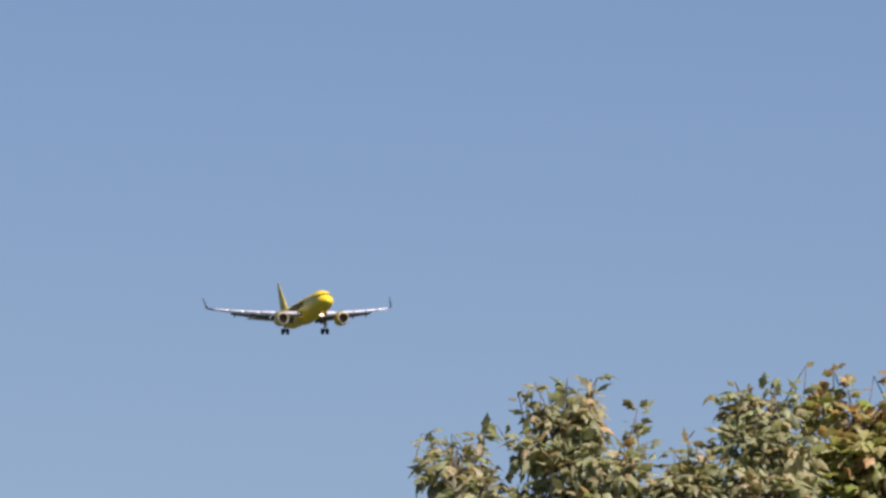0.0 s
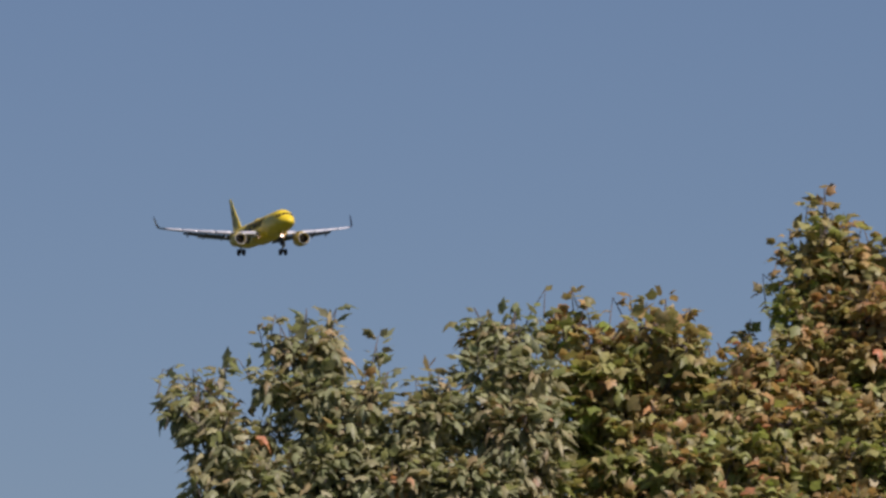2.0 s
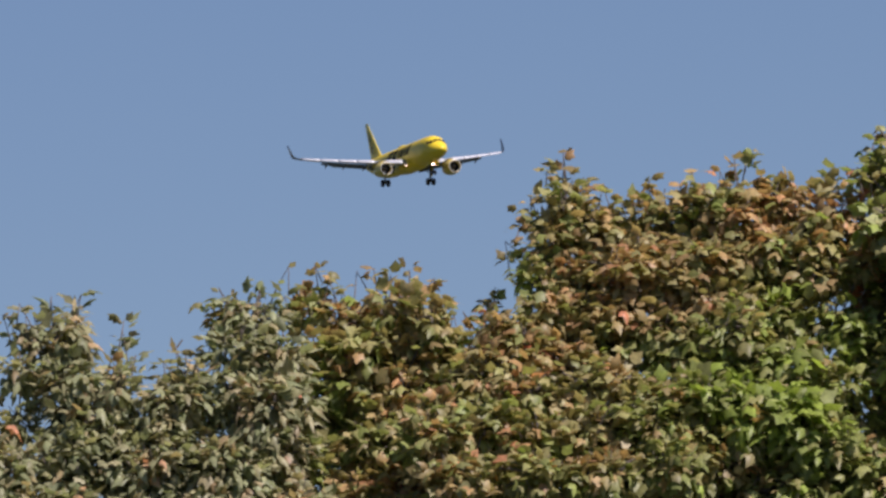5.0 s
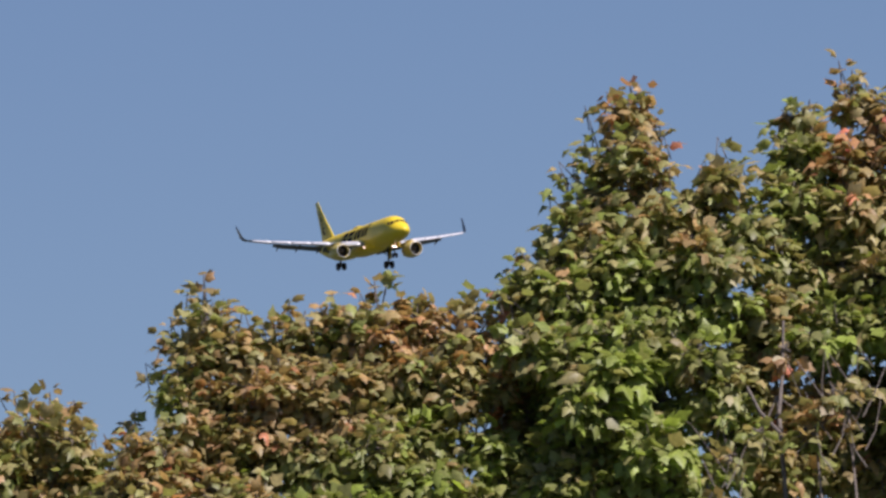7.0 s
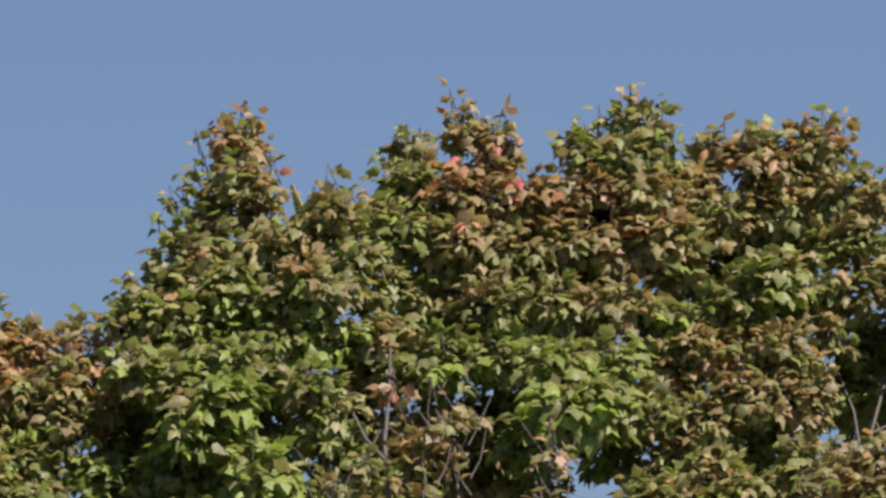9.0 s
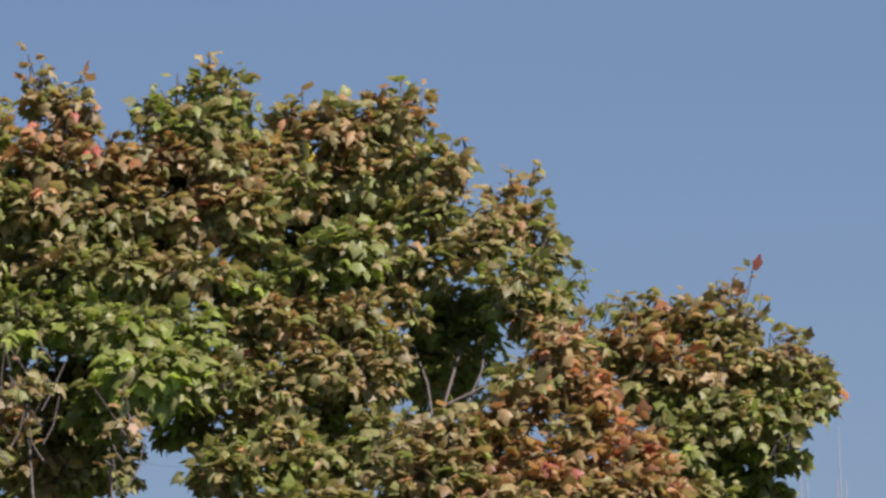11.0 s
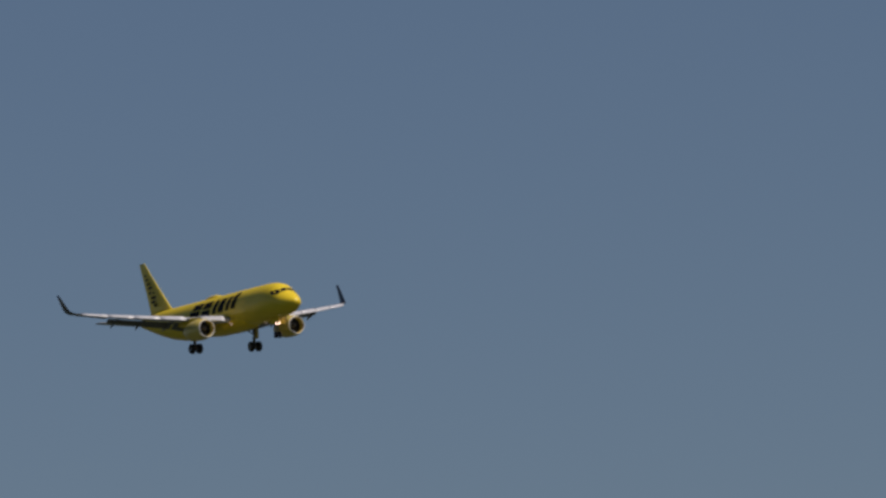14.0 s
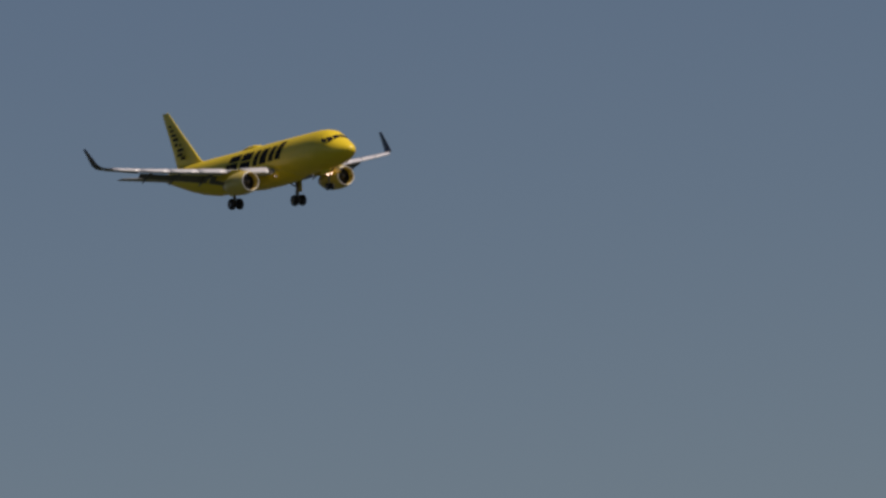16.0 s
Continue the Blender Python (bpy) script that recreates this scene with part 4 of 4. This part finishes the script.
    t.mass(6.89, 7.76, 0.20, 0.14, 0.44); t.mass(7.22, 7.72, 0.20, 0.14, 0.47); t.mass(7.60, 8.24, 0.10, 0.09, 0.35); t.mass(7.89, 8.37, 0.09, 0.11, 0.41)
    t.mass(8.03, 8.27, 0.07, 0.10, 0.38); t.mass(7.82, 8.19, 0.16, 0.10, 0.39); t.mass(7.64, 8.04, 0.17, 0.11, 0.63); t.mass(7.92, 8.00, 0.17, 0.11, 0.59)
    t.mass(7.50, 7.76, 0.20, 0.14, 0.57); t.mass(7.80, 7.71, 0.17, 0.14, 0.52); t.mass(6.48, 7.54, 0.14, 0.12, 0.41); t.mass(6.75, 7.46, 0.20, 0.14, 0.39)
    t.mass(7.08, 7.41, 0.20, 0.14, 0.44); t.mass(7.42, 7.42, 0.17, 0.14, 0.45); t.mass(7.78, 7.40, 0.17, 0.12, 0.54); t.mass(6.47, 7.30, 0.14, 0.14, 0.57)
    t.mass(6.75, 7.13, 0.20, 0.17, 0.27, -0.1); t.mass(7.06, 7.17, 0.20, 0.14, 0.34); t.mass(7.36, 7.09, 0.20, 0.14, 0.24, -0.2, 1.15)
    t.mass(7.51, 6.84, 0.28, 0.14, 0.17, -0.45, 1.4); t.mass(7.70, 7.07, 0.17, 0.14, 0.26, -0.1); t.mass(6.51, 7.10, 0.17, 0.13, 0.45)
    t.mass(7.73, 6.59, 0.17, 0.14, 0.26, 0.5); t.mass(7.13, 6.87, 0.18, 0.12, 0.37, 0.5); t.mass(6.93, 6.64, 0.36, 0.21, 0.44, 0.8); t.mass(7.24, 6.68, 0.15, 0.15, 0.23)
    t.mass(6.57, 6.75, 0.18, 0.15, 0.64, 0.3); t.mass(7.86, 6.83, 0.15, 0.15, 0.37); t.mass(7.23, 7.35, 0.60, 0.33, 0.37, 0.9); t.mass(7.01, 7.70, 0.48, 0.24, 0.44, 0.8)
    t.mass(8.02, 7.73, 0.15, 0.18, 0.51); t.mass(8.00, 7.12, 0.18, 0.18, 0.51, 0.2); t.mass(7.89, 6.34, 0.21, 0.15, 0.44); t.mass(6.36, 7.10, 0.18, 0.18, 0.44, 0.6)
    t.mass(6.27, 6.80, 0.15, 0.18, 0.44, 0.6); t.mass(6.49, 6.42, 0.15, 0.09, 0.51, 0.3); t.mass(6.91, 6.34, 0.27, 0.12, 0.51, 0.5)
    t.mass(7.05, 6.46, 0.27, 0.24, 0.4, 0.9); t.mass(7.31, 6.43, 0.08, 0.21, 0.37, 0.5); t.mass(7.54, 7.87, 0.24, 0.21, 0.54, 0.5)
    t.mass(7.53, 7.54, 0.24, 0.21, 0.47, 0.5); t.mass(7.82, 7.95, 0.21, 0.15, 0.54, 0.5); t.mass(6.66, 6.47, 0.24, 0.27, 0.51, 0.8)
    t.mass(6.88, 6.77, 0.24, 0.18, 0.44, 0.6); t.mass(6.41, 6.42, 0.15, 0.21, 0.44, 0.5); t.shoot(6.63, 8.40, 0.12, -0.2, 0.44); t.shoot(6.75, 8.38, 0.10, 0.3, 0.47)
    t.shoot(6.54, 8.23, 0.10, -0.6, 0.4); t.shoot(6.92, 8.58, 0.20, -0.2, 0.61, 0.8); t.shoot(6.99, 8.53, 0.15, 0.1, 0.54); t.shoot(7.06, 8.45, 0.12, 0.3, 0.51)
    t.shoot(7.20, 8.46, 0.17, 0.2, 0.64, 0.7); t.shoot(7.24, 8.33, 0.12, 0.4, 0.71, 0.6); t.shoot(7.11, 8.32, 0.12, -0.1, 0.64); t.shoot(7.24, 8.21, 0.07, 0.5, 0.51)
    t.shoot(7.72, 8.46, 0.17, 0.1, 0.44, 0.6); t.shoot(7.54, 8.30, 0.12, -0.8, 0.4); t.shoot(7.63, 8.37, 0.14, -0.3, 0.37); t.shoot(7.90, 8.57, 0.18, 0, 0.44, 0.8)
    t.shoot(8.01, 8.48, 0.17, 0.3, 0.4); t.shoot(8.08, 8.45, 0.15, 0.5, 0.44); t.shoot(7.81, 8.43, 0.12, -0.3, 0.37); t.shoot(8.11, 8.31, 0.10, 0.5, 0.37)
    t.shoot(7.50, 8.18, 0.10, -0.9, 0.51); t.shoot(8.05, 8.16, 0.09, 0.7, 0.71); t.shoot(7.34, 8.14, 0.07, 0.1, 0.64)
    t.finish()
    t = Maple("tall maple with olive and ochre leaves and a dark hollow", (9.0, 60.4), MAPLE, 17)
    t.mass(8.38, 8.21, 0.15, 0.08, 0.66); t.mass(8.11, 8.11, 0.08, 0.05, 0.57); t.mass(8.60, 8.13, 0.17, 0.13, 0.57); t.mass(8.84, 8.18, 0.16, 0.14, 0.54)
    t.mass(8.65, 7.91, 0.20, 0.14, 0.45); t.mass(8.99, 7.94, 0.14, 0.12, 0.51); t.mass(9.19, 7.94, 0.08, 0.08, 0.59); t.mass(8.34, 7.83, 0.17, 0.14, 0.49)
    t.mass(9.04, 7.70, 0.17, 0.14, 0.49); t.mass(9.48, 7.73, 0.08, 0.08, 0.63); t.mass(9.40, 7.63, 0.11, 0.11, 0.51); t.mass(9.56, 7.61, 0.10, 0.11, 0.57)
    t.mass(9.31, 7.51, 0.17, 0.14, 0.49); t.mass(9.65, 7.43, 0.10, 0.10, 0.41); t.mass(9.72, 7.22, 0.07, 0.08, 0.37); t.mass(9.51, 7.29, 0.17, 0.14, 0.39)
    t.mass(9.60, 7.10, 0.14, 0.11, 0.45); t.mass(8.60, 7.50, 0.17, 0.14, 0.3, -0.2, 1.25); t.mass(8.35, 7.38, 0.17, 0.14, 0.31, -0.1)
    t.mass(8.81, 7.40, 0.17, 0.14, 0.42); t.mass(8.07, 7.27, 0.17, 0.14, 0.27); t.mass(9.03, 7.42, 0.14, 0.12, 0.47); t.mass(8.91, 7.18, 0.08, 0.11, 0.51)
    t.mass(8.25, 7.14, 0.17, 0.14, 0.59); t.mass(8.62, 7.13, 0.17, 0.14, 0.54); t.mass(8.45, 6.89, 0.17, 0.17, 0.54); t.mass(8.73, 6.88, 0.13, 0.20, 0.55)
    t.mass(8.16, 6.75, 0.20, 0.17, 0.45); t.mass(8.46, 6.59, 0.20, 0.17, 0.3, 0.4); t.mass(8.71, 6.49, 0.14, 0.14, 0.4); t.mass(8.22, 6.41, 0.23, 0.17, 0.38)
    t.mass(8.52, 6.31, 0.17, 0.14, 0.37); t.mass(8.03, 6.54, 0.14, 0.14, 0.37); t.mass(9.11, 7.00, 0.26, 0.26, 0.3, 0.65); t.mass(9.27, 7.12, 0.15, 0.15, 0.33, 0.65)
    t.mass(8.97, 6.85, 0.15, 0.15, 0.33, 0.6); t.mass(8.35, 7.39, 0.42, 0.45, 0.44, 0.9); t.mass(8.76, 7.80, 0.39, 0.27, 0.44, 0.8); t.mass(8.32, 6.11, 0.39, 0.12, 0.4)
    t.mass(8.08, 7.64, 0.15, 0.18, 0.54); t.mass(9.68, 6.98, 0.11, 0.11, 0.51); t.mass(8.05, 6.97, 0.15, 0.15, 0.37); t.mass(8.19, 7.97, 0.14, 0.14, 0.59)
    t.mass(8.05, 7.93, 0.12, 0.12, 0.57); t.mass(9.10, 6.71, 0.18, 0.08, 0.37, 1); t.mass(8.25, 8.09, 0.09, 0.09, 0.61); t.mass(7.96, 7.71, 0.18, 0.18, 0.51, 0.4)
    t.shoot(8.39, 8.35, 0.10, 0, 0.75); t.shoot(8.28, 8.28, 0.09, -0.4, 0.61); t.shoot(8.54, 8.29, 0.10, 0.1, 0.61); t.shoot(8.66, 8.28, 0.09, 0, 0.57)
    t.shoot(8.82, 8.36, 0.12, -0.5, 0.54); t.shoot(8.93, 8.38, 0.14, 0.1, 0.54); t.shoot(9.05, 8.34, 0.15, 0.7, 0.54); t.shoot(8.74, 8.34, 0.12, -0.8, 0.54, 0.7)
    t.shoot(9.05, 8.20, 0.10, 0.6, 0.51); t.shoot(9.20, 8.05, 0.12, 0.2, 0.61); t.shoot(9.28, 7.98, 0.10, 0.6, 0.61); t.shoot(9.10, 8.07, 0.09, 0.3, 0.54)
    t.shoot(9.51, 7.89, 0.14, 0, 0.61); t.shoot(9.64, 7.90, 0.17, 0.3, 0.57, 0.8); t.shoot(9.39, 7.80, 0.10, -0.4, 0.54); t.shoot(9.67, 7.73, 0.10, 0.5, 0.57)
    t.shoot(9.69, 7.61, 0.09, 0.6, 0.51); t.shoot(9.75, 7.52, 0.12, 0.4, 0.35); t.shoot(9.76, 7.39, 0.12, 0.6, 0.37); t.shoot(9.88, 7.34, 0.17, 1.3, 0.4, 0.7)
    t.shoot(9.81, 7.24, 0.12, 0.8, 0.4); t.shoot(9.92, 7.13, 0.15, 0.9, 0.44, 0.7); t.shoot(10.00, 7.17, 0.14, 1, 0.44, 0.5); t.shoot(9.87, 7.05, 0.12, 0.6, 0.47)
    t.shoot(9.26, 7.81, 0.09, 0.3, 0.54)
    t.stem((9.05, 6.50, 0.1), (9.10, 6.66, 0.1), (9.19, 6.92, 0.2)); t.stem((9.10, 6.62, 0.0), (9.26, 6.69, 0.0), (9.43, 6.78, 0.0), r=0.009)
    t.stem((9.02, 6.55, 0.1), (9.00, 6.74, 0.2), (8.93, 6.95, 0.3), r=0.008); t.stem((9.2, 6.6, 0.0), (9.3, 6.8, 0.1), (9.33, 7.0, 0.2), r=0.007)
    t.finish()
    t = Maple("small maple gone rusty red and orange", (9.9, 59.6), MAPLE, 19, size=0.084)
    t.mass(9.74, 6.91, 0.10, 0.10, 0.7); t.mass(9.58, 6.76, 0.17, 0.11, 0.51); t.mass(9.83, 6.70, 0.14, 0.14, 0.75); t.mass(9.45, 6.59, 0.17, 0.11, 0.74)
    t.mass(9.82, 6.51, 0.14, 0.13, 0.74); t.mass(9.14, 6.50, 0.17, 0.11, 0.54); t.mass(8.95, 6.41, 0.14, 0.13, 0.54); t.mass(9.38, 6.37, 0.23, 0.14, 0.66)
    t.mass(9.69, 6.30, 0.23, 0.14, 0.67); t.mass(9.07, 6.26, 0.20, 0.14, 0.57); t.mass(10.09, 6.35, 0.17, 0.14, 0.79); t.mass(9.94, 6.54, 0.10, 0.12, 0.71)
    t.mass(9.55, 6.12, 0.36, 0.14, 0.64); t.mass(10.10, 6.14, 0.27, 0.14, 0.68); t.mass(8.85, 6.25, 0.14, 0.15, 0.51); t.mass(9.36, 5.99, 0.60, 0.12, 0.57)
    t.shoot(9.75, 7.02, 0.10, 0, 0.71); t.shoot(9.82, 6.95, 0.09, 0.3, 0.75); t.shoot(9.68, 7.00, 0.09, -0.3, 0.64); t.shoot(9.89, 6.82, 0.09, 0.4, 0.75)
    t.shoot(9.33, 6.71, 0.09, -0.2, 0.71); t.shoot(9.08, 6.61, 0.09, -0.2, 0.57); t.shoot(9.07, 6.51, 0.07, 0, 1, 0.4); t.shoot(9.96, 6.72, 0.09, 0.4, 0.71)
    t.shoot(8.89, 6.60, 0.09, -0.2, 0.47); t.shoot(10.09, 6.44, 0.06, 0, 1, 0.5)
    t.finish()
    t = Maple("small maple with olive leaves, ochre tips and a few red ones", (10.6, 60.1), MAPLE, 23)
    t.mass(10.18, 7.10, 0.13, 0.08, 0.56); t.mass(10.15, 6.93, 0.14, 0.10, 0.64); t.mass(10.39, 7.08, 0.11, 0.08, 0.54); t.mass(10.74, 7.04, 0.07, 0.07, 0.51)
    t.mass(10.58, 7.00, 0.14, 0.11, 0.47); t.mass(10.33, 6.83, 0.17, 0.11, 0.62); t.mass(10.11, 6.72, 0.14, 0.11, 0.44); t.mass(10.63, 6.76, 0.20, 0.11, 0.56)
    t.mass(10.89, 6.85, 0.14, 0.08, 0.54); t.mass(11.05, 6.77, 0.09, 0.10, 0.57); t.mass(10.32, 6.59, 0.14, 0.11, 0.3); t.mass(10.62, 6.52, 0.23, 0.14, 0.37)
    t.mass(10.93, 6.54, 0.14, 0.14, 0.4); t.mass(11.09, 6.56, 0.05, 0.07, 0.44); t.mass(11.13, 6.64, 0.07, 0.10, 0.51); t.mass(10.77, 6.33, 0.20, 0.14, 0.27, 0.5)
    t.mass(10.58, 6.23, 0.14, 0.14, 0.26, 0.6); t.mass(10.95, 6.33, 0.08, 0.11, 0.33, 0.3); t.mass(10.79, 6.11, 0.17, 0.11, 0.26, 0.5)
    t.mass(10.36, 6.35, 0.15, 0.15, 0.37); t.mass(10.41, 6.10, 0.18, 0.12, 0.37); t.mass(10.62, 6.65, 0.45, 0.27, 0.37, 0.7); t.mass(10.65, 5.94, 0.30, 0.09, 0.37)
    t.mass(9.98, 6.88, 0.08, 0.12, 0.51); t.shoot(10.04, 7.18, 0.14, -0.6, 0.51, 0.6); t.shoot(10.11, 7.18, 0.09, -0.2, 0.54); t.shoot(10.23, 7.20, 0.07, 0.1, 0.54)
    t.shoot(10.45, 7.18, 0.07, 0.2, 0.57); t.shoot(10.34, 7.15, 0.07, -0.2, 0.54); t.shoot(10.60, 7.24, 0.15, -0.2, 0.54); t.shoot(10.69, 7.24, 0.14, 0.2, 0.54)
    t.shoot(10.81, 7.33, 0.24, 0.35, 0.57, 0.4); t.shoot(10.85, 7.17, 0.14, 1, 0.51, 0.3); t.shoot(10.80, 7.09, 0.09, 0.5, 0.51); t.shoot(10.88, 6.95, 0.07, 0.1, 0.54)
    t.shoot(11.02, 6.96, 0.10, 0.2, 0.57); t.shoot(11.11, 6.85, 0.09, 0.6, 0.57); t.shoot(11.14, 6.68, 0.07, 0.8, 0.51); t.shoot(11.20, 6.67, 0.09, 1, 0.51)
    t.shoot(11.13, 6.75, 0.07, 0.9, 0.57); t.shoot(10.13, 6.92, 0.07, 0, 1, 0.5); t.shoot(10.97, 6.41, 0.09, 0.9, 0.37); t.shoot(11.04, 6.96, 0.09, 0.4, 0.54)
    t.finish()
    # saplings that have lost most of their leaves
    t = Maple("thin half-bare sapling with dry brown leaves", (6.47, 59.45), MAPLE, 29, girth=0.024, bough=0.005, fork_z=6.75, single=30)
    t.mass(6.52, 7.05, 0.05, 0.05, 0.62); t.mass(6.64, 6.70, 0.09, 0.05, 0.7); t.mass(6.35, 6.62, 0.05, 0.05, 0.5)
    t.stem((6.46, 6.5, 0), (6.6, 6.62, 0), (6.75, 6.66, 0)); t.stem((6.46, 6.6, 0), (6.36, 6.72, 0), (6.3, 6.86, 0)); t.stem((6.46, 6.7, 0), (6.5, 6.95, 0), (6.52, 7.2, 0))
    t.finish()
    for x, top, seed in ((6.73, 6.82, 41), (6.91, 6.84, 43), (7.36, 6.6, 47), (6.15, 6.5, 53)):
        t = Maple("thin bare sapling with a few dry leaves", (x, 59.4), MAPLE, seed, girth=0.013, bough=0.004, fork_z=top - 0.2, single=12)
        t.mass(x + 0.03, top, 0.045, 0.05, 0.62); t.mass(x - 0.10, top - 0.24, 0.04, 0.04, 0.6)
        for k in range(5):
            s = 1 if k % 2 else -1
            z = top - 0.45 + 0.09 * k
            t.stem((x, z, 0), (x + s * 0.06, z + 0.10, 0), (x + s * (0.08 + 0.02 * k), z + 0.26, 0), r=0.0045)
        t.shoot(x, top + 0.2, 0.2, 0.1, 0.6, 0.4)
        t.finish()


build_trees()


# ---- thin pale masts far behind the trees ----
def build_masts():
    for x, top in ((36.69, 17.0), (36.81, 16.8), (37.42, 17.7), (37.36, 16.74), (37.52, 16.73)):
        m = tagged(new("mast"), "thin white mast standing far behind the trees", "mast", "group of masts")
        m.location = (x, 200, 0)
        part("pole", turned("pole", [(0, 0.05), (top * 0.6, 0.025), (top - 0.02, 0.009), (top, 0.003)], MAST, "z", 10), m)
        part("base", turned("base", [(0, 0.22), (0.12, 0.22), (0.2, 0.08)], MAST, "z", 14), m)


build_masts()


# ---- a small insect that darts across close to the lens ----
CHITIN = material("insect_brown", (0.035, 0.025, 0.022), 0.45, 0, 0.2, 300, 0, 900)
WING_FILM = material("insect_wing", (0.16, 0.15, 0.14), 0.3, 0, 0.2, 300, 0, 900)


def build_insect():
    bug = tagged(new("insect"), "small dark brown flying insect with blurred grey wings", "insect")
    part("abdomen", turned("abdomen", [(-0.0050, 0.0003), (-0.0042, 0.0013), (-0.0025, 0.0020), (-0.0005, 0.0017), (0.0002, 0.0008)], CHITIN, n=12), bug)
    part("thorax", turned("thorax", [(0.0, 0.0008), (0.0007, 0.0018), (0.0019, 0.0020), (0.0029, 0.0014), (0.0032, 0.0006)], CHITIN, n=12), bug)
    part("head", turned("head", [(0.0031, 0.0005), (0.0036, 0.0012), (0.0044, 0.0012), (0.0050, 0.0004)], CHITIN, n=12), bug)
    for s in (-1, 1):
        outline = [(0.0018, 0.0014), (0.0030, 0.0045), (0.0014, 0.0078), (-0.0012, 0.0080), (-0.0022, 0.0048), (-0.0002, 0.0013)]
        rings = [[(x, s * y, 0.0016 + 0.25 * y + dz) for x, y in outline] for dz in (0.0, 0.00012)]
        part("wing", loft("wing", rings, WING_FILM, smooth=False), bug, "thin grey wing")
        for x in (0.0004, 0.0014, 0.0024):
            part("leg", rod("leg", (x, s * 0.0012, -0.0012), (x - 0.0016, s * 0.0022, -0.0034), 0.00022, 0.00012, CHITIN, 6), bug)
    return bug


insect = build_insect()

FLIGHT = [  # seconds, place of the nose, heading, nose up, left wing up
    (0, -20.98, 2075.46, 204.18, -74.80, 3.22, 2.52),
    (0.5, -11.24, 2044.58, 202.00, -74.52, 2.85, 2.03),
    (1, -1.50, 2013.83, 199.81, -74.27, 2.51, 1.61),
    (1.5, 8.66, 1983.23, 197.29, -74.05, 2.20, 1.25),
    (2, 19.20, 1952.73, 194.83, -73.85, 1.92, 0.95),
    (2.5, 29.56, 1922.31, 192.61, -73.68, 1.66, 0.70),
    (3, 39.97, 1892.00, 190.35, -73.54, 1.42, 0.51),
    (5.5, 93.40, 1739.59, 180.16, -73.14, 0.58, 0.18),
    (6, 104.09, 1709.55, 177.77, -73.11, 0.47, 0.22),
    (7, 124.68, 1649.92, 173.17, -73.11, 0.29, 0.37),
    (8, 146.07, 1588.09, 168.08, -73.15, 0.17, 0.60),
    (11.5, 221.51, 1377.73, 149.51, -73.52, 0.04, 1.58),
    (12, 232.36, 1348.45, 146.75, -73.58, 0.05, 1.69),
    (12.5, 242.42, 1319.52, 143.79, -73.64, 0.05, 1.79),
    (13, 252.72, 1287.68, 140.87, -73.70, 0.06, 1.87),
    (13.5, 262.83, 1256.20, 137.67, -73.76, 0.07, 1.92),
    (14, 273.13, 1224.99, 134.61, -73.81, 0.07, 1.95),
    (14.5, 283.28, 1194.24, 131.48, -73.85, 0.08, 1.94),
    (15, 293.41, 1163.81, 128.35, -73.88, 0.08, 1.90),
    (15.5, 303.51, 1133.69, 125.19, -73.91, 0.07, 1.82),
    (16, 313.58, 1103.88, 122.02, -73.92, 0.06, 1.70),
]


def motions():
    walk(airliner, [(t, pose(x, y, z, 0, 0, head) @ pose(0, 0, 0, 0, -nose_up, 0) @ pose(0, 0, 0, bank, 0, 0)) for t, x, y, z, head, nose_up, bank in FLIGHT])
    walk(insect, [(t, pose(-0.016 + 3.6 * (t - 0.6), 7.96, 2.389 + 0.9 * (t - 0.6), 0, -14, 0)) for t in (0, 0.6, 1, 4, 8, 12, 16)])


motions()
